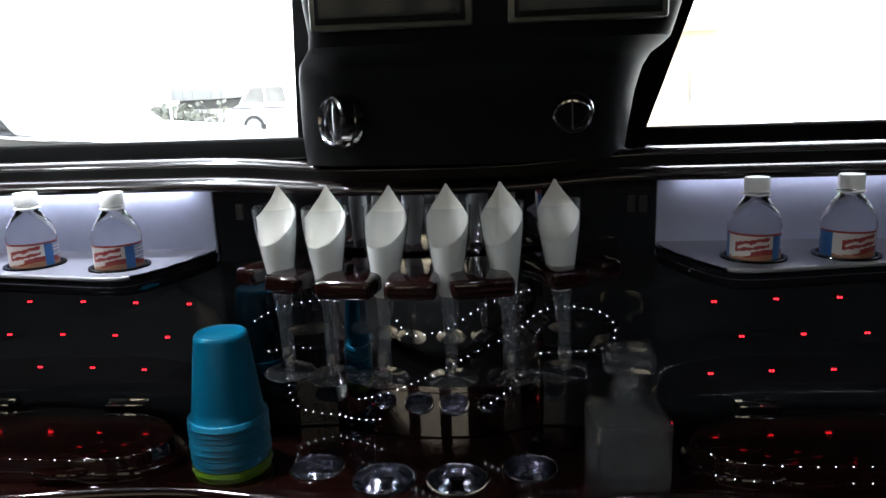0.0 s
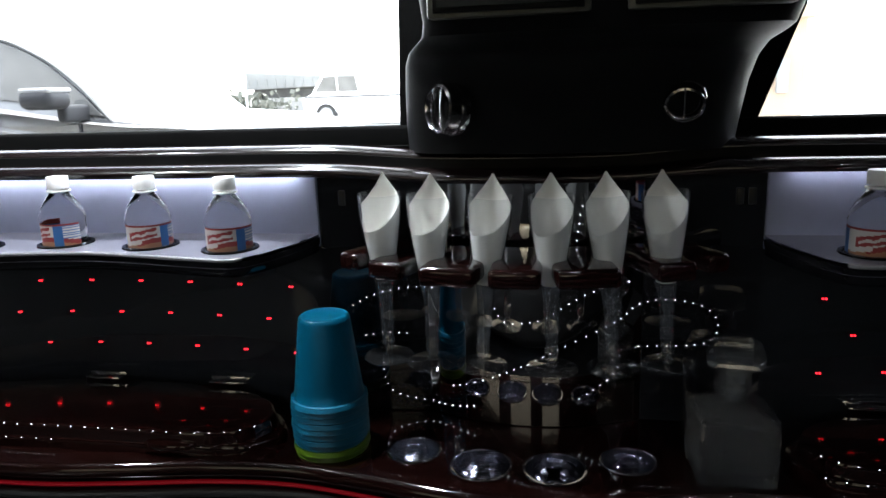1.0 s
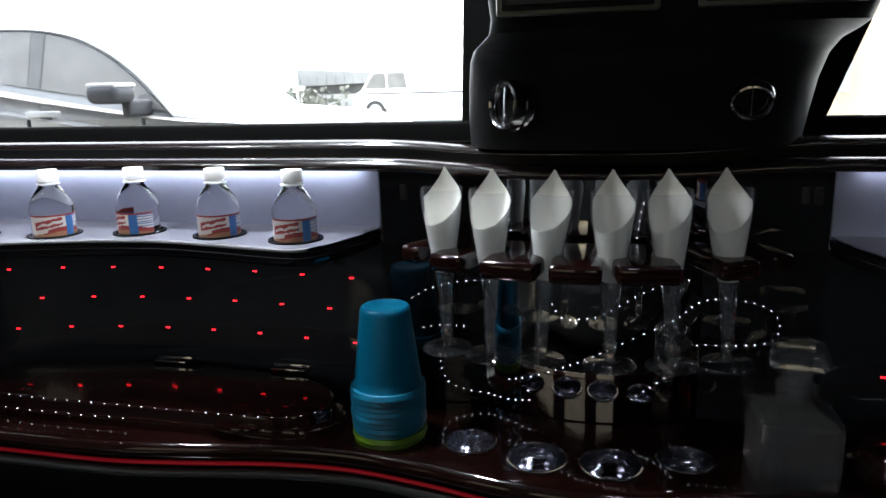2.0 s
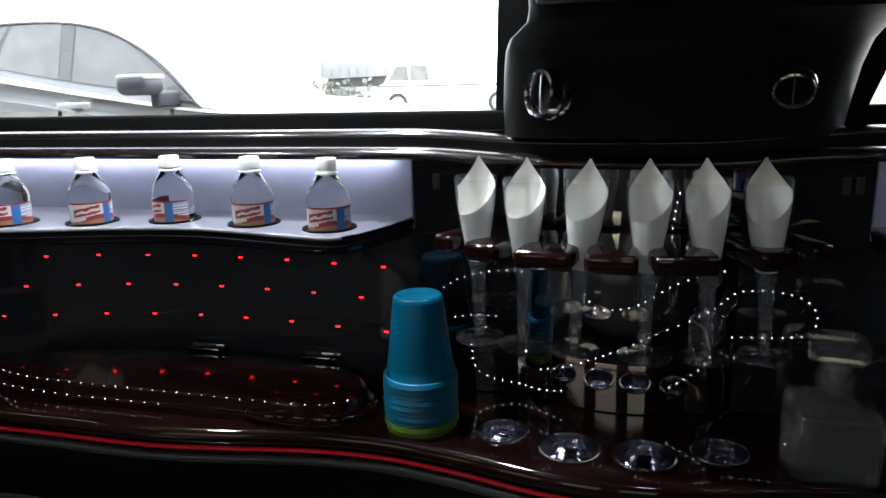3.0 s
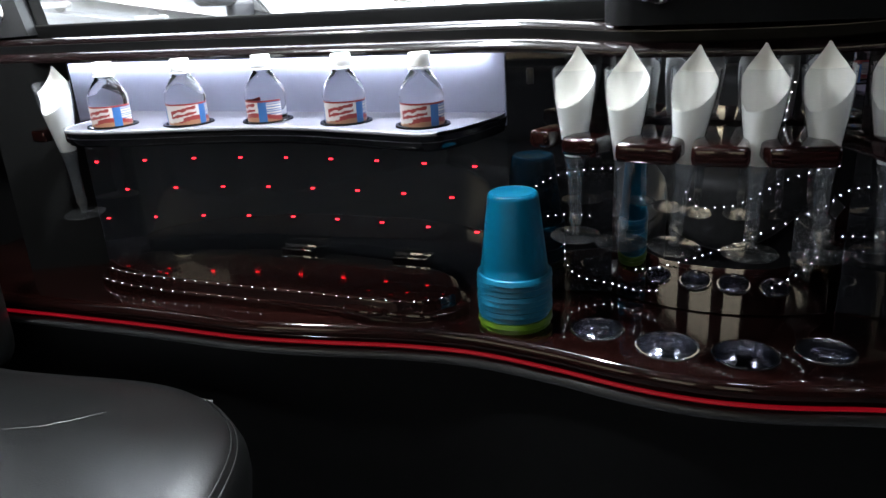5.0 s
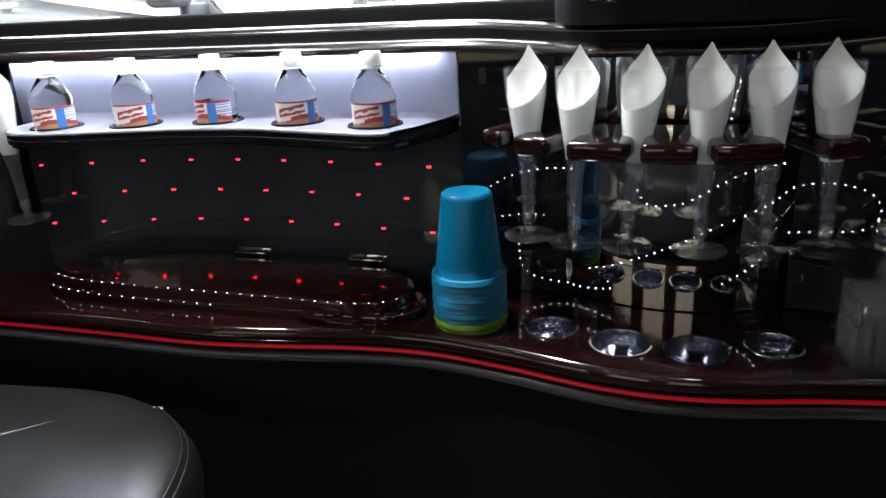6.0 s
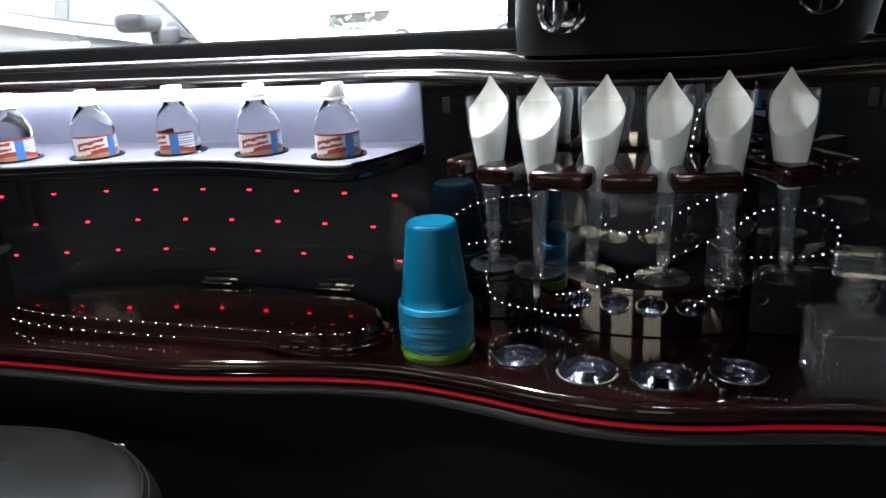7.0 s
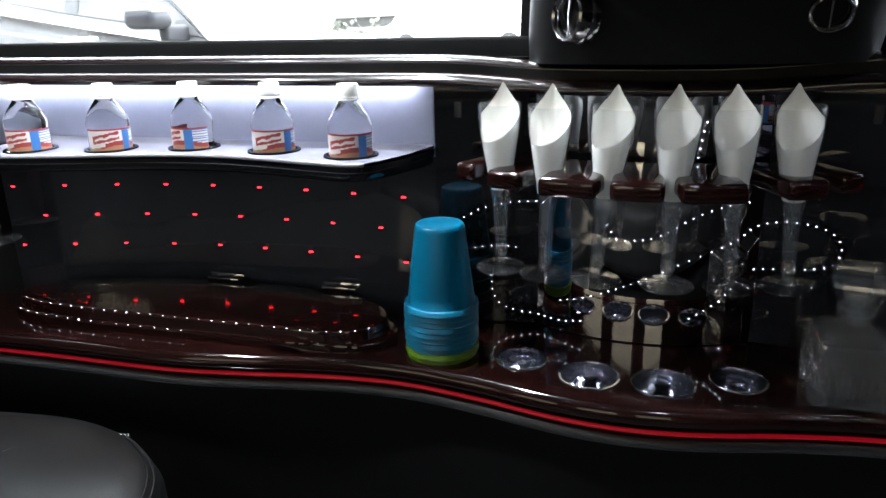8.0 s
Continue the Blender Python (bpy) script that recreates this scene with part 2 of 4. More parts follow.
# ---- the vehicle's shell ----
def shell():
    # side wall with two window openings: sill, header and posts
    wall = thing("wall_bar", "black lined vehicle side wall below and between windows", "wall", kind="structure")
    part("wall_lower", box(REAR, FORE, 1.0, 1.03, 0.0, 0.876), BLACK_PLASTIC, wall)
    part("wall_header", box(REAR, FORE, 0.96, 1.06, 1.17, CEIL), BLACK_PLASTIC, wall)
    for a, b, c, d in ((-0.187, -0.178, 0.243, 0.350), (-1.32, -1.32, -1.112, -1.17), (1.06, 1.10, 1.24, 1.24)):
        rings = [[(x0, 0.972, z), (x1, 0.972, z), (x1, 0.995, z), (x0, 0.995, z)] for x0, x1, z in ((a, c, 0.872), (b, d, 1.17))]
        part("wall_post", loft(rings, None, True, True), SILL, wall)
    part("wall_end", box(REAR, -1.32, 0.96, 1.06, 0.885, 1.17), BLACK_PLASTIC, wall)
    part("wall_end", box(1.24, FORE, 0.96, 1.06, 0.885, 1.17), BLACK_PLASTIC, wall)
    for name, x0, x1, x2, x3 in (("window_1", -1.115, -0.187, -1.172, -0.178), ("window_2", 0.243, 1.06, 0.350, 1.10)):
        w = thing(name, "large vehicle side window with black rubber seal", "window", kind="structure")
        bm = loft([[(x0 - .01, 0.985, 0.88), (x1 + .01, 0.985, 0.88), (x3 + .01, 0.985, 1.175), (x2 - .01, 0.985, 1.175)],
                   [(x0 - .01, 0.988, 0.88), (x1 + .01, 0.988, 0.88), (x3 + .01, 0.988, 1.175), (x2 - .01, 0.988, 1.175)]], None, True, True)
        pane = part("pane", bm, PANE, w, "clear window glass")
        pane.visible_shadow = False
        bm = sweep([(x0 - .02, 0.978, 0.880), (x1 + .02, 0.978, 0.880)], round_profile(0.022, 0.030, 0.005))
        part("window_seal", bm, SILL, w)
    tagged(part("floor", box(REAR, FORE, -0.85, 1.06, -0.06, 0.0), CARPET), "black carpeted vehicle floor", "floor", kind="structure")
    tagged(part("ceiling", box(REAR, FORE, -0.85, 1.06, CEIL, CEIL + 0.06), HEADLINER), "dark grey fabric vehicle headliner", "ceiling", kind="structure")
    tagged(part("wall_front", box(FORE, FORE + 0.06, -0.85, 1.06, -0.06, CEIL + 0.06), BLACK_PLASTIC), "black partition wall", "wall", kind="structure")
    tagged(part("wall_rear", box(REAR - 0.06, REAR, -0.85, 1.06, -0.06, CEIL + 0.06), BLACK_PLASTIC), "black rear partition wall", "wall", kind="structure")
    # the side behind the camera, with wide smoked windows
    opp = thing("wall_seat", "black vehicle side wall behind bench seat", "wall", kind="structure")
    part("wall_lower", box(REAR, FORE, -0.85, -0.78, 0.0, LOW), BLACK_PLASTIC, opp)
    part("wall_header", box(REAR, FORE, -0.85, -0.78, HIGH, CEIL), BLACK_PLASTIC, opp)
    ends = [REAR] + [x for pair in SEAT_WINDOWS for x in pair] + [FORE]
    for a, b in zip(ends[::2], ends[1::2]):
        part("wall_post", box(a, b, -0.85, -0.78, LOW, HIGH), BLACK_PLASTIC, opp)
    for k, (a, b) in enumerate(SEAT_WINDOWS):
        pane = tagged(part("window_%d" % (k + 3), box(a - .01, b + .01, -0.82, -0.815, LOW - .01, HIGH + .01), DARK_PANE), "smoked vehicle side window behind seat", "window", kind="structure")
        pane.visible_shadow = False


shell()

def ceiling_lamp(x, y, glow):
    t = thing("ceiling_lamp", "small round white ceiling lamp", "lamp", "ceiling lamps", m=pose(x, y, CEIL))
    part("trim_ring", lathe([(0.040, 0.0), (0.055, -0.002), (0.057, -0.010), (0.050, -0.014), (0.042, -0.010)], 36), CHROME, t)
    part("diffuser", lathe([(0.044, -0.008), (0.030, -0.015), (0.001, -0.018)], 32), glow, t, "glowing white diffuser")


ceiling_lamp(-0.90, 0.50, LAMP_WHITE)
ceiling_lamp(-0.46, 0.84, LAMP_DIM)
ceiling_lamp(0.16, 0.40, LAMP_FAINT)

# ---- counter ----
half_front = [(-1.30, 0.740), (-1.10, 0.748), (-0.95, 0.755), (-0.79, 0.759), (-0.63, 0.760), (-0.52, 0.773), (-0.40, 0.792), (-0.30, 0.796), (-0.20, 0.781), (-0.135, 0.766), (-0.085, 0.757)]
FRONT = smooth_line(half_front + [(MID, 0.753)] + mirror_x(half_front), 6)
HOLES = ((-0.158, 0.851, 0.031), (-0.071, 0.824, 0.035), (0.016, 0.824, 0.035), (0.102, 0.853, 0.031))


def counter():
    c = thing("bar_counter", "glossy dark cherry wood bar counter with curved front", "counter")
    inset = [(x, y + 0.006) for x, y in FRONT]
    bm = filled(inset + [(1.30, BACK), (-1.30, BACK)], [circle(x, y, r) for x, y, r in HOLES], COUNTER)
    part("countertop", bm, CHERRY, c)
    part("nosing", sweep([(x, y, COUNTER) for x, y in FRONT], [(0.0, -0.022)] + [(-0.011 + 0.012 * math.cos(radians(a)), -0.011 + 0.012 * math.sin(radians(a))) for a in range(-60, 91, 10)] + [(-0.03, 0.001), (-0.03, -0.022)]), CHERRY, c, "rounded cherry wood edge")
    part("light_tube", sweep([(x, y + 0.003, COUNTER - 0.0265) for x, y in FRONT], [(0.0028 * math.cos(radians(a)), 0.0028 * math.sin(radians(a))) for a in range(0, 360, 45)]), TUBE_RED, c, "thin red light tube under the edge")
    part("piping", sweep([(x, y + 0.008, COUNTER - 0.043) for x, y in FRONT], [(0.006 * math.cos(radians(a)), 0.007 * math.sin(radians(a))) for a in range(0, 360, 36)]), PIPING, c, "grey vinyl piping")
    part("under_edge", sweep([(x, y + 0.022, COUNTER - 0.037) for x, y in FRONT], round_profile(0.02, 0.03, 0.004)), BLACK_PLASTIC, c)
    part("front_panel", sweep([(x, y + 0.03, COUNTER - 0.04) for x, y in FRONT], [(0.0, 0.0), (-0.02, 0.0), (-0.02, -0.46), (0.0, -0.46)]), BLACK_PLASTIC, c, "black padded vinyl front panel")
    for x, y, r in HOLES:
        # polished steel bowl let into the counter
        prof = [(r + 0.003, COUNTER + 0.0008), (r + 0.002, COUNTER + 0.0022), (r - 0.0005, COUNTER + 0.0016), (r - 0.0015, COUNTER - 0.004)] + [(r - 0.002, COUNTER - 0.026)] + [((r - 0.002) * (0.35 + 0.65 * math.cos(radians(a))), COUNTER - 0.028 - 0.022 * math.sin(radians(a))) for a in range(8, 91, 9)] + [(0.0004, COUNTER - 0.0505)]
        bowl = part("cup_holder", lathe(prof, 36, None, False, (x, y)), STEEL, c, "polished steel recessed cup holder")
    return c


counter()


def ice_lid(flip=False):
    out = [(-0.338, 0.868), (-0.360, 0.824), (-0.415, 0.806), (-0.52, 0.806), (-0.63, 0.806), (-0.80, 0.806), (-0.905, 0.818), (-0.955, 0.850), (-0.93, 0.895), (-0.80, 0.940), (-0.64, 0.962), (-0.45, 0.950), (-0.37, 0.918)]
    if flip:
        out = mirror_x(out)
    loop = np.array(smooth_loop(out, 8))
    mid = loop.mean(axis=0)
    t = thing("ice_chest_lid", "raised glossy dark cherry wood lid on counter", "lid", "lids on the counter")

    def ring(s, z):
        return [(*(mid + (p - mid) * s), z) for p in loop]
    rings = [ring(1.015, COUNTER + 0.001), ring(1.015, COUNTER + 0.010), ring(1.0, COUNTER + 0.013), ring(0.975, COUNTER + 0.014), ring(0.97, COUNTER + 0.016), ring(0.97, COUNTER + 0.026), ring(0.96, COUNTER + 0.030), ring(0.93, COUNTER + 0.032), ring(0.5, COUNTER + 0.032), ring(0.02, COUNTER + 0.032)]
    part("lid_panel", loft(rings, None, True, True), CHERRY, t)
    s = -1 if flip else 1
    fx = (lambda x: 2 * MID - x) if flip else (lambda x: x)
    for hx in (-0.652, -0.455):
        x = fx(hx)
        bm = box(x - 0.027, x + 0.027, 0.950, 0.966, COUNTER + 0.031, COUNTER + 0.037, 0.001)
        box(x - 0.030, x + 0.030, 0.964, 0.970, COUNTER + 0.028, COUNTER + 0.040, 0.002, bm)
        part("hinge", bm, CHROME, t, "chrome piano hinge leaf")
    x = fx(-0.462)
    bm = loft([[(x + 0.035 * math.cos(a) * k, 0.806 - 0.012 * abs(math.sin(a)) * k, COUNTER + 0.012 + z) for a in np.linspace(0, math.pi, 13)] for k, z in ((1.0, 0.0), (1.0, 0.004), (0.9, 0.006))], None, True, True)
    part("finger_pull", bm, CHERRY, t, "wooden finger pull")
    # rows of glowing beads along the front edge, drawn for reflected ceiling lamps
    data = None
    for row, (step, size, lift, x_end) in enumerate(((0.0185, 0.966, 0.0305, -0.30), (0.0200, 1.012, 0.0122, -0.62))):
        line = [(*(mid + (q - mid) * size), COUNTER + lift) for q in loop if q[1] < 0.835 and (q[0] < x_end or flip)]
        acc, last = 1.0, None
        for a, b in zip(line, line[1:]):
            for k in range(8):
                q = Vector(a).lerp(Vector(b), k / 8)
                acc += (q - last).length if last is not None else 0
                last = q
                if (Vector(a) - Vector(b)).length > 0.1 or acc < step:
                    continue
                acc = 0.0
                if data is None:
                    bm = bmesh.new()
                    bmesh.ops.create_icosphere(bm, subdivisions=1, radius=0.0006)
                    data = part("edge_glint", bm, GLINT_WHITE, t, m=Matrix.Translation(q)).data
                else:
                    ob = new("edge_glint", data)
                    ob.parent, ob.matrix_basis = t, Matrix.Translation(q)
    return t


ice_lid()
ice_lid(True)


# ---- back of the bar: panels with little lamps, mirror column ----
def led_panel(flip=False):
    t = thing("led_panel", "curved glossy black back panel with rows of small red lamps", "panel", "lamp panels")
    fx = (lambda x: 2 * MID - x) if flip else (lambda x: x)
    shift = 0.045 if flip else 0.0
    curve = smooth_line([(-0.26, 0.962), (-0.34, 0.958), (-0.50, 0.975), (-0.66, 0.978), (-0.76, 0.968), (-0.84, 0.952), (-0.92, 0.928), (-1.00, 0.905), (-1.12, 0.85)], 6)
    cy = lambda x: float(np.interp(x, [p[0] for p in curve[::-1]], [p[1] for p in curve[::-1]]))
    section = [(0.0, 0.745), (0.0, COUNTER), (-0.006, COUNTER), (-0.006, 0.745)]
    for name, run, mat in (("panel_face", [p for p in curve if p[0] > -1.001], SMOKED), ("panel_end", [p for p in curve if p[0] < -0.999], SILL)):
        path = [(fx(x), y, 0) for x, y in (run[::-1] if not flip else run)]
        part(name, sweep(path, section if mat is SMOKED else [(o, 0.842 if z > 0.7 else z) for o, z in section]), mat, t)
    led = bmesh.new()
    for dx in (-0.0019, 0.0019):
        lathe([(0.0014, 0.0), (0.0012, 0.0008), (0.0008, 0.0012), (0.0003, 0.0014)], 8, led, True, (dx, 0))
    data = None
    for row, (z, off, count) in enumerate(((0.679, 0.0, 9), (0.631, 0.038, 8), (0.582, 0.0, 9))):
        for k in range(count):
            x = -0.348 - 0.0797 * k - off - shift
            m = pose(fx(x), cy(x) - 0.0005, z - shift * 0.12, 90)
            if data is None:
                ob = part("lamp", led, LED_RED, t, "tiny red lamp", m=m)
                data = ob.data
            else:
                ob = new("lamp", data)
                ob.parent, ob.matrix_basis = t, m
    return t


led_panel()
led_panel(True)

RC, RR = (MID, 1.275), 0.35    # the flutes stand on an arc round this axis
MC, MR = (-0.017, 1.210), 0.28    # mirror column: axis and radius
MIRROR_END = 0.1400               # half its chord, where the black glass panels meet it


def around(deg, r, z):
    return (RC[0] + r * math.sin(radians(deg)), RC[1] - r * math.cos(radians(deg)), z)


def on_mirror(x, z, proud=0.0):
    """Point on the mirror column, or on the slanting panels beside it."""
    dx = x - MC[0]
    if abs(dx) > MIRROR_END:
        return (x, 0.9675 - 0.12 * (abs(dx) - MIRROR_END) - proud, z)
    k = (MR + proud) / MR
    return (MC[0] + dx * k, MC[1] - math.sqrt(MR * MR - dx * dx) * k, z)


def mirror_column():
    xs = MC[0] + np.linspace(-MIRROR_END, MIRROR_END, 65)
    rings = [[on_mirror(x, z) for x in xs] + [on_mirror(x, z, -0.006) for x in xs[::-1]] for z in (COUNTER + 0.002, 0.838)]
    t = thing("mirror_column", "curved tinted mirror behind the champagne flutes", "mirror")
    part("mirror_glass", loft(rings, None, True, True), MIRROR, t)
    return t


mirror_column()


def bead_run(t, points, data, step, r=0.00068, glow=GLINT_WHITE):
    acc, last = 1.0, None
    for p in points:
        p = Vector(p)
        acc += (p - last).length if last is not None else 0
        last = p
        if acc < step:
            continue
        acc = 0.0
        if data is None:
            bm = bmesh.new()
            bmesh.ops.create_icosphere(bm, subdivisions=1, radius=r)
            ob = part("glow_bead", bm, glow, t, m=Matrix.Translation(p))
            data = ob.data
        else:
            ob = new("glow_bead", data)
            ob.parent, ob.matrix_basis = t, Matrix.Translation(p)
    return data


def string_and_reflection():
    # lamp reflections in mirror and side panels, drawn as glowing beads on the surface
    t = thing("string_reflection", "looping rows of glowing beads drawn as lamp reflections in the mirror", "string lights")
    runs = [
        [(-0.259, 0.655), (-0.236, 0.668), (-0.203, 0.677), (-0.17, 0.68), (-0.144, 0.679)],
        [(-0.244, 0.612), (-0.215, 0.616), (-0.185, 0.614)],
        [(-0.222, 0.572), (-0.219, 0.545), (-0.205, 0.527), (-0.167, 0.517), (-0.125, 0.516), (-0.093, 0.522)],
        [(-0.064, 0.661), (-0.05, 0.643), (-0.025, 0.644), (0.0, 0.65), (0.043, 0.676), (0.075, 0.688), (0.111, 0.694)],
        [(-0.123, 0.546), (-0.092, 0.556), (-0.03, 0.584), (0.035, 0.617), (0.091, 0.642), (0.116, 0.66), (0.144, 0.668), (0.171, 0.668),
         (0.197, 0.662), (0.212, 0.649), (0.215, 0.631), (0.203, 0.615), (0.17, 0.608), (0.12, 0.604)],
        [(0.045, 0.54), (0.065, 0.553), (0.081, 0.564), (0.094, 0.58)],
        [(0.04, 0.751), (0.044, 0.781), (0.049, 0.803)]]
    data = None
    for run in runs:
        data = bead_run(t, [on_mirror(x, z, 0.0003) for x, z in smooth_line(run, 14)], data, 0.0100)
    # the lamp string itself waves along the ceiling over the bar
    c = thing("ceiling_light_string", "wavy string of tiny white lamps along the ceiling", "string lights")
    wave = [(x, 0.30 + 0.10 * math.sin(4.2 * x), CEIL - 0.008) for x in np.arange(-1.6, 1.3, 0.004)]
    bead_run(c, wave, None, 0.030, 0.0025, SPARK)
    return t


string_and_reflection()


# ---- moulding rail and the bottle niches ----
half_rail = [(-1.50, 0.82), (-1.30, 0.855), (-1.15, 0.882), (-1.0, 0.893), (-0.80, 0.897), (-0.5, 0.897), (-0.30, 0.899), (-0.22, 0.904), (-0.15, 0.905), (-0.08, 0.904)]
RAIL = [(x, y, -0.011 * math.exp(-((x - MID) / 0.19) ** 4)) for x, y in smooth_line(half_rail + [(MID, 0.903)] + mirror_x(half_rail), 6)]


def bead(top, out, r1, r2, drop):
    """Section of a bead: a broad soft top that rolls over to a tight round nose."""
    a45 = radians(48)
    pts = [(out - 0.02, top), (out, top)] + [(out + r1 * math.sin(a), top - r1 * (1 - math.cos(a))) for a in np.linspace(0.08, a45, 8)]
    cx, cz = pts[-1][0] - r2 * math.sin(a45), pts[-1][1] - r2 * math.cos(a45)
    pts += [(cx + r2 * math.sin(a), cz + r2 * math.cos(a)) for a in np.linspace(a45, radians(165), 9)[1:]]
    return pts + [(out - 0.02, pts[-1][1])]


def moulding():
    t = thing("moulding", "double rounded dark cherry moulding rail under the windows", "moulding", kind="structure")
    part("upper_bead", sweep(RAIL, bead(0.8755, -0.0305, 0.018, 0.0052, 0)), WALNUT, t)
    part("lower_bead", sweep(RAIL, bead(0.8555, -0.0120, 0.024, 0.0058, 0)), WALNUT, t)
    part("rail_core", sweep(RAIL, [(-0.014, 0.866), (-0.014, 0.840), (-0.040, 0.840), (-0.040, 0.872)]), BLACK_PLASTIC, t)
    back = [(x, 0.985) for x, y, z in reversed(RAIL)]
    bm = filled([(x, y + 0.045) for x, y, z in RAIL] + back, [], 0.870)
    filled([(x, y + 0.030) for x, y, z in RAIL] + back, [], 0.8415, bm)
    part("sill_board", bm, SILL, t, "matt black vinyl window sill")


moulding()

BOTTLES = [(-0.846, 0.822), (-0.731, 0.845), (-0.620, 0.875), (-0.494, 0.868), (-0.378, 0.852)]
RIGHT_BOTTLES = [(0.347, 0.852), (0.447, 0.858), (0.562, 0.872)]


def niche(flip=False):
    fx = (lambda x: 2 * MID - x + 0.018) if flip else (lambda x: x)
    t = thing("bottle_shelf", "lit bottle shelf with pale lilac back and round holes", "shelf", "bottle shelves")
    edge = smooth_line([(-0.297, 0.944), (-0.299, 0.915), (-0.312, 0.868), (-0.334, 0.815), (-0.36, 0.798), (-0.42, 0.806), (-0.48, 0.818), (-0.56, 0.828), (-0.66, 0.818), (-0.78, 0.788), (-0.84, 0.776), (-0.885, 0.778), (-0.912, 0.800), (-0.925, 0.85)], 5)
    outline = [(fx(x), y) for x, y in edge + [(-0.93, 0.944)]]
    spots = RIGHT_BOTTLES if flip else BOTTLES
    holes = [circle(x, y, 0.0305) for x, y in spots]
    bm = filled(outline, holes, 0.757)
    filled(outline, holes, 0.745, bm)
    for x, y in spots:
        lathe([(0.0305, 0.757), (0.0305, 0.745)], 32, bm, False, (x, y))
    part("shelf_board", bm, SHELF, t, "grey laminate shelf board")
    path = [(fx(x), y, 0.7505) for x, y in edge]
    nose = path[17:]
    # edging coloured paler than the board, only where the front edge catches light
    part("shelf_edge", sweep(nose if flip else nose[::-1], round_profile(0.005, 0.0045, 0.0018, 5, 0.0, 0.0045)), SHELF_EDGE, t, "narrow shelf edging, coloured paler for its lit front line")
    part("fascia", sweep([(x, y + 0.002, z) for x, y, z in (path if flip else path[::-1])], [(0.001, 0.0015), (0.0, -0.008), (-0.002, -0.014), (-0.004, -0.017), (-0.007, -0.017), (-0.006, 0.0015)]), BLACK_GLOSS, t, "black rolled edge under the shelf")
    bm = filled([(x, y + 0.004) for x, y in outline[:-1]] + [outline[-1]], [], 0.7342)
    part("underside", bm, BLACK_GLOSS, t)
    for x, y in spots:
        part("hole_ring", lathe([(0.0300, 0.7555), (0.0300, 0.7585), (0.0315, 0.7595), (0.0345, 0.7590), (0.0352, 0.7572)], 36, None, False, (x, y)), BLACK_GLOSS, t, "black ring round the hole")
    a, b = sorted((fx(-0.297), fx(-1.085)))
    part("back_panel", box(a, b, 0.944, 0.950, 0.740, 0.842), LILAC, t, "pale lilac back panel")
    ends = (MC[0] + MIRROR_END, fx(-0.297)) if flip else (fx(-0.297), MC[0] - MIRROR_END)
    plan = [on_mirror(x + (0.0005 if x > 0 else -0.0005), 0)[:2] for x in ends]
    plan += [(plan[1][0], 0.996), (plan[0][0], 0.996)]
    part("side_panel", loft([[(*p, z) for p in plan] for z in (COUNTER + 0.002, 0.842)], None, True, True), TINTED, t, "black glass side panel", smooth=False)
    for x in (fx(-0.268), fx(-0.282)) if flip else (-0.2655,):
        y = on_mirror(x, 0)[1]
        part("switch", box(x - 0.0045, x + 0.0045, y - 0.0035, y + 0.002, 0.793, 0.813, 0.0015), PIPING, t, "small grey rocker switch")
    a, b = sorted((fx(-0.32), fx(-1.07)))
    part("light_strip", box(a, b, 0.930, 0.938, 0.8350, 0.8390, 0.001), STRIP_DIM if flip else STRIP_WHITE, t, "white light strip above the bottles")
    return t


niche()
niche(True)


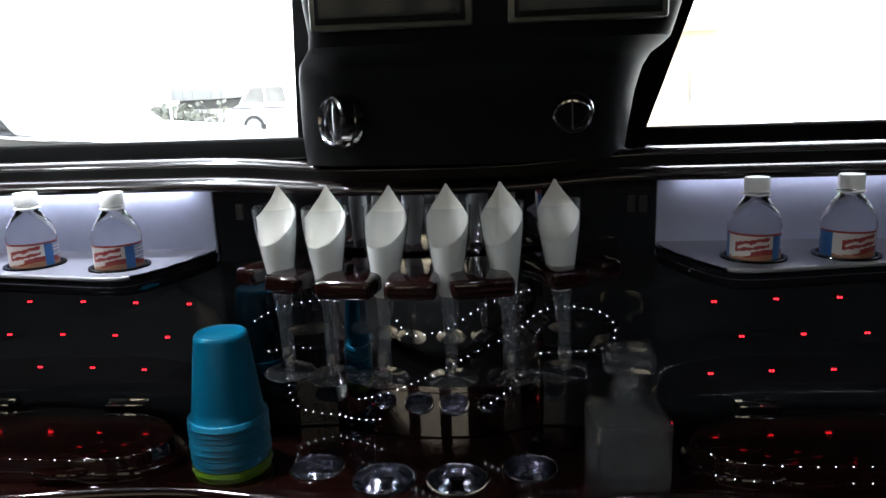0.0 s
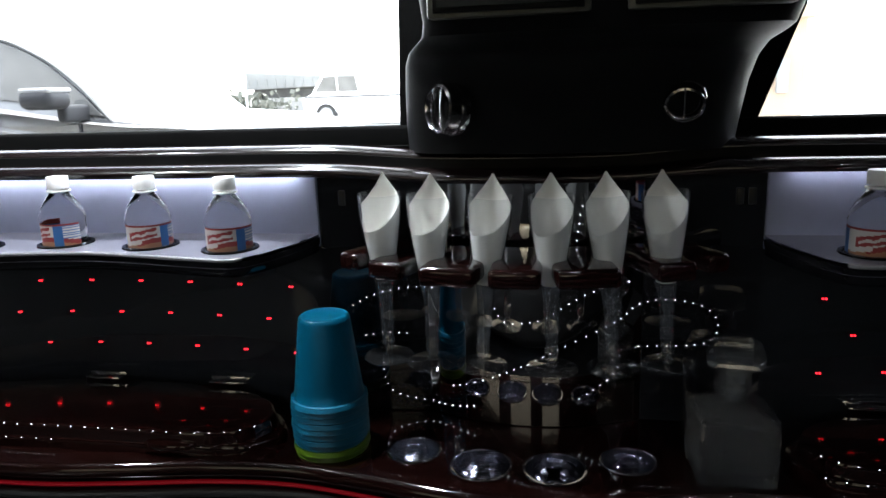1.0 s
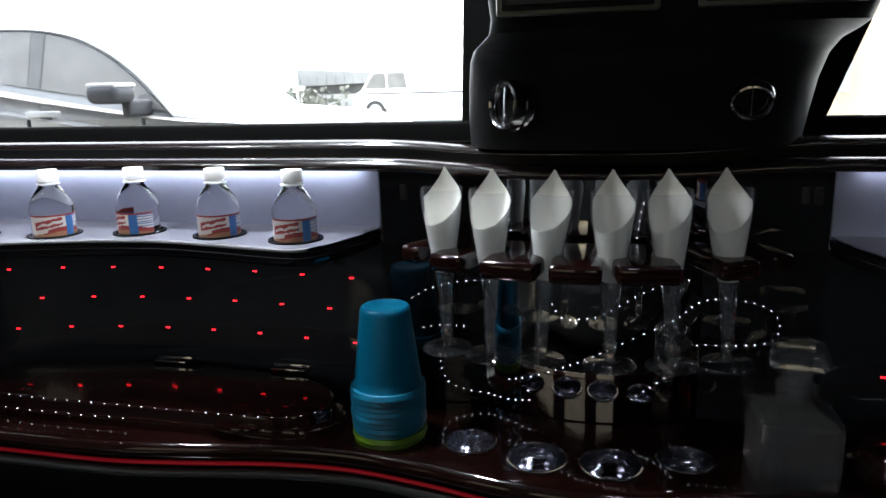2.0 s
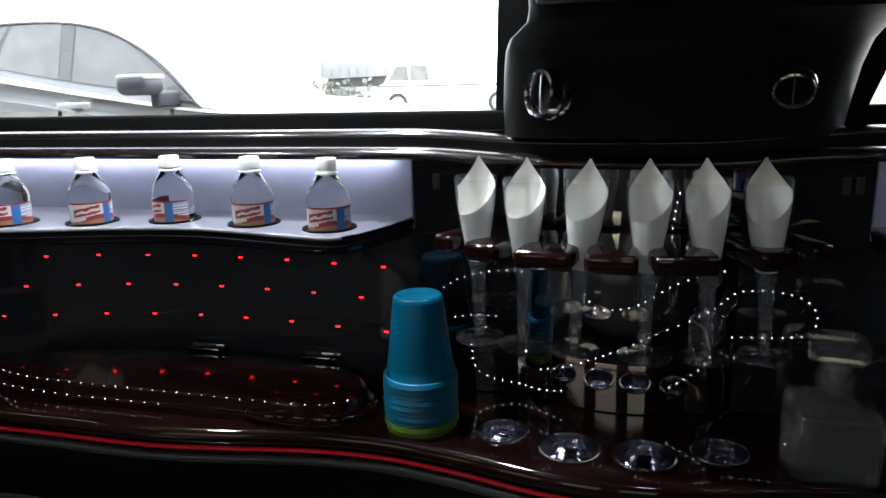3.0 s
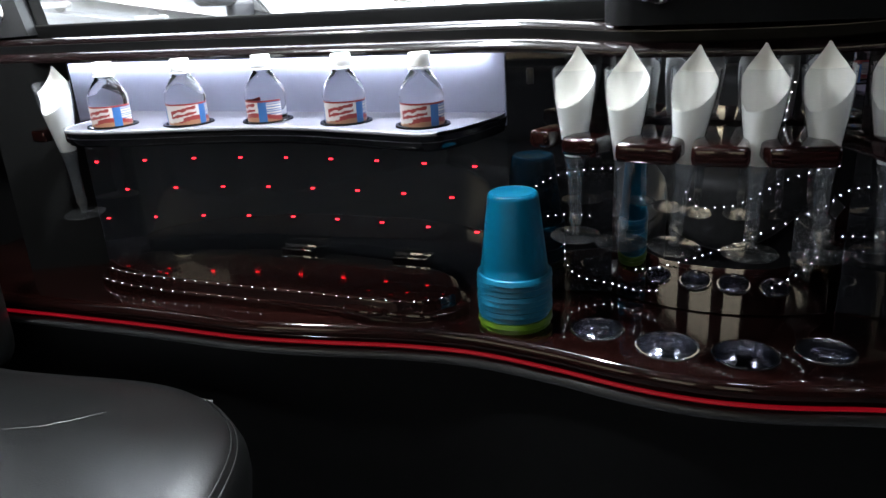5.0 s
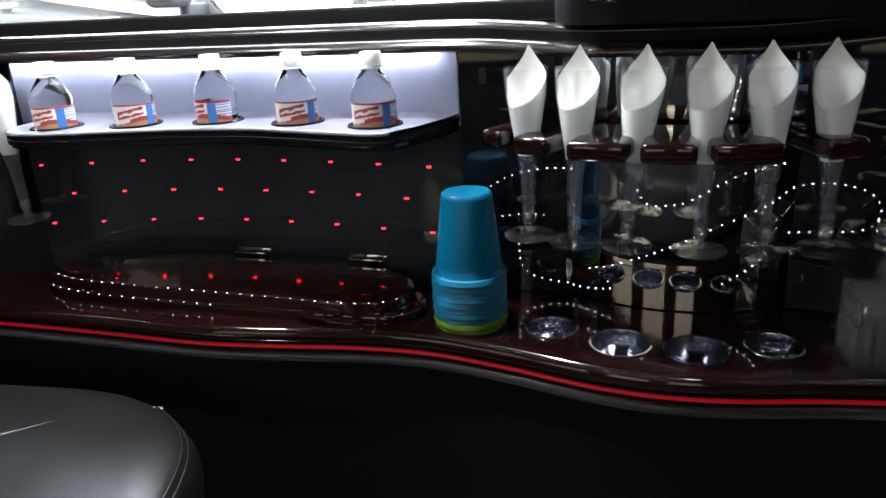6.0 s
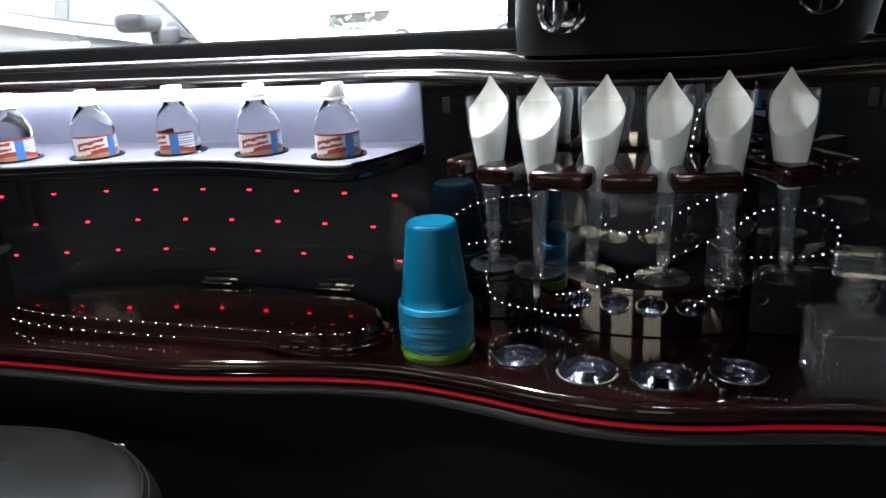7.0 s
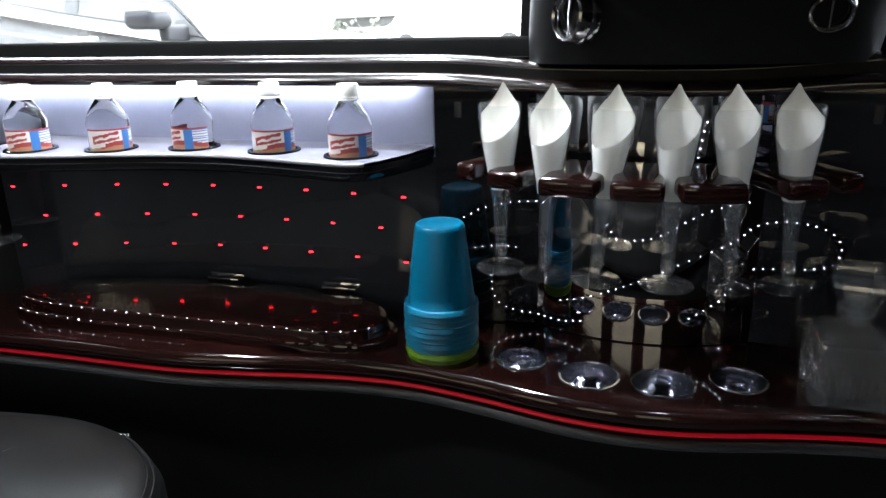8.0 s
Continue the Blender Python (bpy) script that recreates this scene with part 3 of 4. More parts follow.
# ---- bottles ----
def bottle():
    t = thing("water_bottle", "small clear plastic water bottle with white cap", "bottle", "water bottles on the shelf")
    prof = [(0.010, 0.0320), (0.024, 0.0325), (0.0275, 0.036), (0.0278, 0.050), (0.0272, 0.056), (0.0272, 0.084), (0.0280, 0.0865), (0.0278, 0.091), (0.0262, 0.098), (0.0225, 0.106), (0.0170, 0.114), (0.0125, 0.120), (0.0112, 0.124), (0.0112, 0.130)]
    part("bottle_body", lathe(prof, 36, None, True), WATER, t)
    cap = lathe([(0.0128, 0.1265), (0.0132, 0.1275), (0.0132, 0.1400), (0.0122, 0.1418), (0.004, 0.1420)], 40, None, True)
    for v in cap.verts:
        if 0.1272 < v.co.z < 0.1405 and math.hypot(v.co.x, v.co.y) > 0.013:
            k = round(math.atan2(v.co.y, v.co.x) / (2 * math.pi / 40))
            if k % 2:
                v.co.x *= 0.965
                v.co.y *= 0.965
    part("cap", cap, CAP, t, "white ribbed plastic cap")
    part("neck_ring", lathe([(0.0118, 0.1225), (0.0145, 0.1228), (0.0145, 0.1242), (0.0118, 0.1245)], 32, None, True), CAP, t)
    # wrapped label: a grid of coloured patches
    n, zs = 120, list(np.linspace(0.0555, 0.0838, 25))
    bm = loft([[(0.02755 * math.cos(2 * math.pi * k / n), 0.02755 * math.sin(2 * math.pi * k / n), z) for k in range(n)] for z in zs])
    for f in bm.faces:
        c = f.calc_center_median()
        u = (math.degrees(math.atan2(c.y, c.x)) + 90) % 360      # 0 at the front
        u = u - 360 if u > 180 else u
        v = (c.z - 0.0555) / 0.0283
        wave = 0.10 * math.sin(radians(u * 2.2 + 20))
        if v > 0.90:
            i = 0
        elif 40 < u < 64 or -130 < u < -66:
            i = 1
        elif v < 0.20 + wave:
            i = 3 if v < 0.12 + wave or u < -20 else 0
        elif v < 0.32 + wave and u > -10:
            i = 0
        elif -46 < u < 30 and 0.42 < v - 0.0030 * u < 0.80:
            i = 2 if abs(v - 0.0030 * u - 0.60 - 0.03 * math.sin(u * 0.21)) < 0.055 and u > -38 else 0
        elif u >= 64:
            i = 2 if (v * 9) % 1 > 0.35 else 1
        else:
            i = 2
        f.material_index = i
    bmesh.ops.delete(bm, geom=[f for f in bm.faces if f.calc_center_median().y > 0.008], context="FACES")
    part("label", bm, [RED, BLUE, CREAM, TAN], t, "printed red, white and blue paper label")
    return t


first = bottle()
turns = (10, 35, -30, 20, 5, -15, 12, 30)
spots = BOTTLES + RIGHT_BOTTLES
first.matrix_basis = pose(*spots[0], 0.7035, 0, 0, turns[0])
for (x, y), a in list(zip(spots, turns))[1:]:
    copy_thing(first, pose(x, y, 0.7035, 0, 0, a))


# ---- cups ----
def cup(colour, rim, label):
    t = thing("plastic_cup", label, "cup", "stack of upturned cups")
    wall = [(0.0402, 0.0072), (0.0392, 0.0084), (0.0380, 0.020), (0.0288, 0.1035), (0.0279, 0.1076), (0.0262, 0.1096), (0.0240, 0.1100), (0.0226, 0.1092), (0.0004, 0.1090)]
    inner = [(0.0004, 0.1084), (0.0222, 0.1084), (0.0282, 0.103), (0.0374, 0.0195), (0.0392, 0.0070)]
    part("cup_wall", lathe(wall + inner, 48), colour, t)
    part("rim", lathe([(0.0418, 0.0), (0.0434, 0.0003), (0.0439, 0.0009), (0.0434, 0.0016), (0.0432, 0.0064), (0.0427, 0.0070), (0.0402, 0.0073), (0.0396, 0.0066), (0.0416, 0.0054), (0.0418, 0.0)], 48), rim, t, "rolled lip of the cup")
    return t


CUP_XY = (-0.2645, 0.851)


def cup_stack():
    pitch = 0.0073
    blue = cup(CUP_BLUE, CUP_RIM, "turquoise plastic cup, upturned in a stack")
    green = cup(CUP_GREEN, CUP_GREEN, "lime green plastic cup, upturned in a stack")
    for k in range(10):
        src = green if k < 2 else blue
        m = pose(CUP_XY[0] + 0.0006 * math.sin(k * 2.3), CUP_XY[1] + 0.0006 * math.cos(k * 1.7), COUNTER + 0.0004 + pitch * k, 0, 0, 37 * k) @ Matrix.Diagonal((1.05, 1.05, 1, 1))
        if k in (0, 2):
            src.matrix_basis = m
        else:
            copy_thing(src, m)


cup_stack()


# ---- champagne flutes, napkins and their rack ----
FLUTES = [(-22.6, .428), (-14.5, .424), (-6.1, .418), (5.2, .422), (15.0, .424), (23.7, .430)]
LEANS = [(2.5, 0), (2.5, 1), (2.5, 4), (1.5, 0), (2, -3), (3, -3)]
FOOT = 0.613


def flute():
    t = thing("champagne_flute", "clear plastic champagne flute hanging in the rack", "glass", "champagne flutes")
    part("bowl", lathe([(0.0074, 0.030), (0.0080, 0.034), (0.0084, 0.060), (0.0092, 0.080), (0.0110, 0.094), (0.0150, 0.115), (0.0207, 0.150), (0.0250, 0.180), (0.0264, 0.2085), (0.0259, 0.2090), (0.0245, 0.180), (0.0202, 0.150), (0.0142, 0.115), (0.0100, 0.092), (0.0082, 0.079), (0.0075, 0.060), (0.0070, 0.036), (0.0010, 0.033)], 36, None, True), CLEAR, t)
    part("knob", lathe([(0.0062, 0.004), (0.0048, 0.011), (0.0050, 0.014), (0.0076, 0.018), (0.0082, 0.022), (0.0078, 0.027), (0.0060, 0.0310), (0.0010, 0.0325)], 20, None, True), CUT_THICK, t, "clear knob between bowl and foot")
    part("foot", lathe([(0.0305, 0.0), (0.0312, 0.0010), (0.0305, 0.0022), (0.0200, 0.0034), (0.0090, 0.0055), (0.0060, 0.0075)], 40, None, True), FOOT_CLEAR, t, "flat round clear foot")
    return t


def napkin():
    n = 64
    def radius(z):
        return float(np.interp(z, [0.09, 0.115, 0.15, 0.18, 0.21, 0.24], [0.0098, 0.0142, 0.0198, 0.0240, 0.0252, 0.0240]))
    angles = np.linspace(180, -215, n)
    def height(a):
        if a >= 0:
            return 0.026 - 0.037 * abs(math.cos(radians(a))) ** 0.9
        return float(np.interp(a, [-215, -180, -145, -110, -70, -35, 0], [-0.016, -0.030, -0.043, -0.042, -0.036, -0.024, -0.011]))
    top = [height(a) for a in angles]
    rows = 12
    rings = []
    for i in range(rows + 1):
        ring = []
        for k, a in enumerate(angles):
            z = 0.105 + (0.2075 + top[k] - 0.105) * i / rows
            r = radius(z) - 0.0013 + 0.0008 * k / n
            over = max(0.0, z - 0.2075)
            w = 1 - over * 6      # the peak behind draws in a little
            ring.append((r * math.cos(radians(a)) * w, r * math.sin(radians(a)) - over * 0.30, z))
        rings.append(ring)
    bm = loft(rings, None, False)
    return tagged(part("paper_napkin", bm, NAPKIN), "white paper napkin rolled to a point in flute", "napkin", "napkins in the flutes")


def flutes():
    f, p = flute(), napkin()
    for k, ((a, r), (fw, sd)) in enumerate(zip(FLUTES, LEANS)):
        x, y, _ = around(a, r, 0)
        m = pose(x, y, FOOT, fw, sd, (-4, 3, 0, 5, -3, 4)[k])
        if k == 0:
            f.matrix_basis, p.matrix_basis = m, m
        else:
            copy_thing(f, m), copy_thing(p, m)
    # one more in a slot at the far end of the shelf
    m = pose(-0.975, 0.855, 0.607, 4, 0, 20)
    copy_thing(f, m), copy_thing(p, m)


flutes()


def rack():
    t = thing("glass_rack", "dark cherry wood rack with slots for flutes", "rack")
    z0, z1 = 0.7255, 0.7480
    def block(a, w, r0, r1):
        bm = box(-w / 2, w / 2, -r1, -r0, z0, z1, 0.0065, None, 4)
        bmesh.ops.transform(bm, matrix=pose(RC[0], RC[1], 0, 0, 0, a), verts=bm.verts)
        part("rack_tongue", bm, CHERRY, t)
    for a, w in ((-27.5, 0.030), (-19.0, 0.046), (-9.2, 0.066), (0.0, 0.058), (9.6, 0.070), (22.0, 0.046), (30.0, 0.030)):
        block(a, w, RR + 0.01, 0.480 if abs(a) < 15 else 0.472 if abs(a) < 25 else 0.455)
    rings = [[around(a, r, z) for r, z in ((RR + 0.012, z0 + .002), (RR + 0.030, z0 + .002), (RR + 0.030, z1 - .002), (RR + 0.012, z1 - .002))] for a in np.linspace(-30, 30, 31)]
    part("rack_back", loft(rings, None, True, True), CHERRY, t)
    # the single slot at the shelf's end
    e = thing("end_glass_holder", "small dark wood holder for a single flute", "rack")
    for dx in (-0.034, 0.034):
        part("holder_arm", box(-0.975 + dx - 0.014, -0.975 + dx + 0.014, 0.83, 0.94, 0.726, 0.746, 0.005, None, 3), CHERRY, e)
    part("holder_back", box(-1.025, -0.935, 0.885, 0.945, 0.727, 0.745, 0.004), CHERRY, e)


rack()


# ---- decanter ----
def square_ring(s, z, c=0.008, n=40, flutes_depth=0.0):
    pts = []
    for k in range(n):
        a = 2 * math.pi * k / n + math.pi / 4
        ca, sa = math.cos(a), math.sin(a)
        q = (abs(ca) ** 12 + abs(sa) ** 12) ** (-1 / 12)
        r = s * q * (1 - flutes_depth * (k % 2))
        pts.append((r * ca, r * sa, z))
    return pts


def decanter():
    t = thing("decanter", "square cut-glass decanter with faceted stopper on the counter", "decanter", m=pose(0.2135, 0.845, COUNTER, 0, 0, 3) @ Matrix.Scale(0.91, 4))
    n = 72
    outer = [square_ring(s, z, n=n, flutes_depth=f) for s, z, f in ((0.040, 0.0, 0), (0.0455, 0.002, 0), (0.0475, 0.006, 0.02), (0.0480, 0.010, 0.06), (0.0480, 0.045, 0.06), (0.0480, 0.058, 0.02), (0.0482, 0.062, 0), (0.0486, 0.080, 0), (0.0475, 0.0850, 0), (0.043, 0.0880, 0), (0.026, 0.0960, 0), (0.0165, 0.1010, 0))]
    inner = [square_ring(s, z, n=n) for s, z in ((0.0160, 0.1009), (0.024, 0.092), (0.040, 0.083), (0.0440, 0.078), (0.0440, 0.020), (0.038, 0.013), (0.02, 0.012))]
    part("body", loft(outer + inner, None, True, True), CRYSTAL, t, "square glass body with vertical cut flutes", smooth=False)
    part("neck", lathe([(0.0175, 0.098), (0.0175, 0.1095), (0.0225, 0.1110), (0.0232, 0.115), (0.0226, 0.121), (0.0195, 0.1235), (0.0172, 0.1245), (0.0176, 0.1330), (0.0105, 0.1330), (0.0105, 0.099)], 32), CUT_THICK, t, "round collared clear neck")
    def block(h, z, c):
        return [(x * h if abs(x) == 1 else x * (h - c), y * h if abs(y) == 1 else y * (h - c), z) for x, y in ((1, -.99), (1, .99), (.99, 1), (-.99, 1), (-1, .99), (-1, -.99), (-.99, -1), (.99, -1))]
    # square stopper: tapered plug, sloping shoulder, cut waist and a low pyramid on top
    stopper = [block(h, z, c) for h, z, c in ((0.009, 0.112, 0.002), (0.0150, 0.1335, 0.004), (0.0165, 0.1390, 0.005), (0.0300, 0.1475, 0.006), (0.0325, 0.1500, 0.007), (0.0312, 0.1545, 0.010), (0.0325, 0.1600, 0.007), (0.0318, 0.1655, 0.009), (0.0270, 0.1700, 0.010), (0.0120, 0.1725, 0.004))]
    part("stopper", loft(stopper, None, True, True), CUT_THICK, t, "square faceted glass stopper", smooth=False, m=pose(0, 0, 0, 0, 0, -10))
    return t


decanter()


# ---- overhead console with vents ----
def console():
    t = thing("overhead_console", "black moulded console between the windows", "console")
    def ring(z, xl, xr, yf, r, back=0.985):
        pts = [(xr, back, z)]
        pts += [(xr - r + r * math.cos(radians(a)), yf + r - r * math.sin(radians(a)), z) for a in np.linspace(0, 90, 9)]
        n = 10
        for k in range(1, n):
            s = k / n
            pts.append((xr - r + (xl - xr + 2 * r) * s, yf - 0.012 * math.sin(math.pi * s), z))
        pts += [(xl + r - r * math.sin(radians(a)), yf + r - r * math.cos(radians(a)), z) for a in np.linspace(0, 90, 9)]
        pts.append((xl, back, z))
        return pts
    levels = [(0.864, -0.172, 0.222, 0.896, 0.07), (0.90, -0.170, 0.224, 0.878, 0.07), (0.94, -0.166, 0.228, 0.862, 0.07), (0.966, -0.160, 0.232, 0.845, 0.065), (0.979, -0.148, 0.234, 0.818, 0.055), (0.985, -0.130, 0.236, 0.780, 0.045),
              (0.991, -0.117, 0.238, 0.760, 0.035), (1.004, -0.113, 0.240, 0.753, 0.03), (1.03, -0.116, 0.247, 0.749, 0.03), (1.10, -0.122, 0.268, 0.744, 0.03), (1.20, -0.13, 0.300, 0.738, 0.03), (1.355, -0.14, 0.34, 0.735, 0.03), (CEIL - 0.004, -0.15, 0.36, 0.732, 0.03)]
    part("console_shell", loft([ring(*v) for v in levels], None, True, True), BLACK_PLASTIC, t)
    for a, b, tilt in ((-0.100, 0.050, 0), (0.082, 0.224, 0)):
        fr = part("display_frame", box(a, b, 0.733, 0.750, 1.004, 1.115, 0.003), SCREEN_FRAME, t, "olive grey display frame")
        part("inner_frame", box(a + 0.006, b - 0.006, 0.7300, 0.7345, 1.0085, 1.111, 0.001), BLACK_PLASTIC, fr)
        part("display", box(a + 0.010, b - 0.010, 0.7285, 0.7320, 1.0135, 1.107, 0.0005), SCREEN, fr, "dark switched-off display glass")
    for m in (pose(-0.107, 0.858, 0.918, 86, 0, -46) @ Matrix.Scale(1.08, 4), pose(0.152, 0.868, 0.918, 118, 0, -6) @ Matrix.Scale(0.84, 4)):
        air_vent(t, m)
    return t


def air_vent(parent, m):
    v = part("air_vent", lathe([(0.0190, 0.001), (0.0200, 0.008), (0.0225, 0.0105), (0.0250, 0.009), (0.0264, 0.003), (0.0266, -0.004)], 40), DARK_CHROME, parent, "round chrome-ringed air vent", m=m)
    part("vent_collar", lathe([(0.0262, -0.003), (0.0276, -0.005), (0.0284, -0.008), (0.0282, -0.013), (0.0270, -0.014)], 40), DARK_CHROME, v, "chrome collar behind the ring")
    part("vent_bowl", lathe([(0.0200, 0.006), (0.0195, 0.003), (0.0185, -0.008), (0.001, -0.010)], 32), RUBBER, v)
    part("vent_blade", box(-0.0013, 0.0013, -0.0190, 0.0190, -0.004, 0.0065, 0.0005), DARK_CHROME, v, "dark chrome vent blade")


console()
side = thing("side_console", "black padded pillar with chrome air vent", "console")
part("pillar_shell", loft([[(-1.32, 0.99, z), (-1.12 - dx, 0.985, z), (-1.105 - dx, 0.94, z), (-1.13 - dx, 0.905 - dy, z), (-1.32, 0.86 - dy, z)] for z, dx, dy in ((0.88, 0.0, 0.0), (1.02, 0.035, 0.01), (1.355, 0.13, 0.05), (CEIL - 0.004, 0.18, 0.06))], None, True, True), BLACK_PLASTIC, side)
air_vent(side, pose(-1.139, 0.892, 0.919, 86, 0, 14))


# ---- seats ----
def cushion(name, x0, x1, y0, y1, z0, z1, r, label, parent, mat=LEATHER):
    return part(name, box(x0, x1, y0, y1, z0, z1, r, None, 6), mat, parent, label)


def side_seat():
    t = thing("leather_seat", "black leather seat with rounded cushion and stitched seam", "seat")
    # cushion with a round nose: rings of a rounded plan, domed on top
    plan = smooth_loop([(-1.35, 0.10), (-0.72, 0.12), (-0.53, 0.22), (-0.475, 0.42), (-0.505, 0.57), (-0.58, 0.655), (-0.70, 0.69), (-0.95, 0.665), (-1.35, 0.64)], 8)
    p = np.array(plan)
    mid = np.array([-0.92, 0.40])
    rings = [[(*(mid + (q - mid) * s), z) for q in p] for s, z in ((0.93, 0.05), (0.97, 0.20), (0.985, 0.34), (1.0, 0.385), (0.998, 0.405), (0.98, 0.424), (0.94, 0.438), (0.86, 0.446), (0.70, 0.452), (0.4, 0.456), (0.05, 0.457))]
    part("seat_cushion", loft(rings, None, True, True), LEATHER, t)
    tube = lambda r: [(r * math.cos(a), r * math.sin(a)) for a in np.linspace(0, 2 * math.pi, 9)[:-1]]
    for k in (0.975, 0.962):
        seam = [(*(mid + (q - mid) * k), 0.4255 if k > 0.97 else 0.4325) for q in p]
        part("seam", sweep(seam[10:44], tube(0.0013)), LEATHER, t, "stitched leather seam")
    part("crease", sweep([(x, y, z) for x, y, z in smooth_line([(-0.625, 0.672, 0.424), (-0.665, 0.640, 0.440), (-0.70, 0.590, 0.4475), (-0.76, 0.53, 0.451), (-0.85, 0.49, 0.453)], 6)], tube(0.0042)), LEATHER, t, "raised leather crease")
    cushion("backrest", -1.40, -0.985, 0.05, 0.72, 0.40, 0.86, 0.06, "", t)
    return t


side_seat()
bench = thing("bench_seat", "long black leather bench seat", "seat")
cushion("bench_cushion", REAR + 0.1, FORE - 0.1, -0.74, -0.18, 0.18, 0.40, 0.05, "", bench, MATT_LEATHER)
cushion("bench_back", REAR + 0.1, FORE - 0.1, -0.77, -0.60, 0.36, 0.64, 0.05, "", bench, MATT_LEATHER)
part("bench_base", box(REAR + 0.1, FORE - 0.1, -0.74, -0.24, 0.0, 0.20), BLACK_PLASTIC, bench)


# ---- outdoors ----
GROUND = -0.36
tagged(part("ground", box(-300, 300, -300, 300, GROUND - 1, GROUND), CONCRETE), "sunlit pale concrete car park", "ground", kind="structure")


def wheel(parent, x, y, r):
    w = part("wheel", lathe([(r * 0.62, -0.09), (r * 0.95, -0.10), (r, -0.07), (r, 0.07), (r * 0.95, 0.10), (r * 0.62, 0.09)], 32), TYRE, parent, "black tyre", m=pose(x, y, GROUND + r, 90))
    part("rim", lathe([(r * 0.63, 0.085), (r * 0.5, 0.06), (r * 0.2, 0.075), (0.01, 0.08)], 20, lathe([(r * 0.63, -0.085), (r * 0.5, -0.06), (r * 0.2, -0.075), (0.01, -0.08)], 20)), GALV, w, "alloy rim")


def car():
    t = thing("parked_car", "silver white crossover car parked beside the window", "car")
    y0, y1 = 2.62, 3.95
    side = smooth_line([(-4.95, 0.05), (-5.0, 0.45), (-4.9, 0.95), (-4.3, 1.06), (-3.2, 1.050), (-2.82, 1.005), (-2.3, 0.925), (-1.75, 0.852), (-1.45, 0.835), (-1.25, 0.810), (-1.10, 0.760), (-0.98, 0.66), (-0.92, 0.42), (-0.95, 0.0)], 5)
    base = [(-1.0, -0.15), (-4.9, -0.15)]
    prof = side + base
    rings = [[(x, y, z - dz * (z > 0.6)) for x, z in [(x0 * k + (1 - k) * -2.7, z0) for x0, z0 in prof]] for y, k, dz in ((y0 + 0.10, 0.985, 0.03), (y0, 1.0, 0.02), (y0 + 0.16, 1.0, 0.0), ((y0 + y1) / 2, 1.0, -0.03), (y1 - 0.16, 1.0, 0.0), (y1, 1.0, 0.02), (y1 - 0.1, 0.985, 0.03))]
    part("body", loft(rings, None, True, True), CAR_PAINT, t)
    roof = smooth_line([(-1.745, 0.86), (-1.88, 0.980), (-2.017, 1.076), (-2.14, 1.140), (-2.279, 1.192), (-2.479, 1.227), (-2.763, 1.237), (-2.954, 1.225), (-3.6, 1.18), (-4.3, 1.10), (-4.75, 0.97)], 5)
    def cab(y, inset, sink):
        return [(x, y + inset * max(0, (z - 0.86) / 0.4), z - sink) for x, z in roof] + [(-4.75, y, 0.86), (-1.60, y, 0.83)]
    part("cabin", loft([cab(y0 + 0.05, 0.16, 0.012), cab(y0 + 0.12, 0.16, 0.0), cab((y0 + y1) / 2, 0, -0.02), cab(y1 - 0.12, -0.16, 0.0), cab(y1 - 0.05, -0.16, 0.012)], None, True, True), CAR_PAINT, t)
    def on_side(name, pts, mat, label, out=0.006):
        f = lambda x, z, d: (x, y0 + 0.05 + 0.16 * max(0, (z - 0.86) / 0.4) - d, z)
        part(name, loft([[f(x, z, out) for x, z in pts], [f(x, z, -0.02) for x, z in pts]], None, True, True), mat, t, label, smooth=False)
    on_side("side_window", [(-1.775, 0.868), (-1.922, 0.982), (-2.045, 1.068), (-2.153, 1.125), (-2.276, 1.168), (-2.409, 1.198), (-2.391, 0.962), (-2.152, 0.931), (-1.935, 0.890)], CAR_GLASS, "grey reflecting side window")
    on_side("side_window", [(-2.463, 0.972), (-2.487, 1.208), (-2.633, 1.214), (-2.760, 1.210), (-2.795, 1.12), (-2.805, 1.028)], CAR_GLASS, "grey reflecting side window")
    on_side("side_window", [(-2.835, 1.034), (-2.822, 1.12), (-2.785, 1.206), (-3.1, 1.180), (-3.3, 1.13), (-3.2, 1.07)], CAR_GLASS, "grey reflecting side window")
    on_side("pillar", [(-2.391, 0.962), (-2.409, 1.198), (-2.487, 1.208), (-2.463, 0.972)], CAR_PILLAR, "grey door pillar", 0.004)
    on_side("pillar", [(-2.805, 1.028), (-2.795, 1.12), (-2.760, 1.210), (-2.785, 1.206), (-2.822, 1.12), (-2.835, 1.034)], CAR_TRIM, "dark door pillar", 0.005)
    on_side("pillar_edge", [(-2.391, 0.962), (-2.409, 1.198), (-2.416, 1.198), (-2.398, 0.962)], CAR_TRIM, "dark rubber seal", 0.009)
    near = [(x, z) for x, z in roof if x > -3.0]
    for k in range(len(near) - 1):
        (xa, za), (xb, zb) = near[k], near[k + 1]
        on_side("window_trim", [(xa, za - 0.010), (xb, zb - 0.010), (xb, zb - 0.017), (xa, za - 0.017)], CAR_TRIM, "", 0.010)
    part("body_crease", loft([[(x, y0 + 0.01, z + 0.012), (x, y0 - 0.022, z), (x, y0 + 0.01, z - 0.006)] for x, z in ((-3.6, 1.0), (-2.81, 0.905), (-2.50, 0.868), (-2.06, 0.800), (-1.7, 0.72))], None, True, True), CAR_PAINT, t)
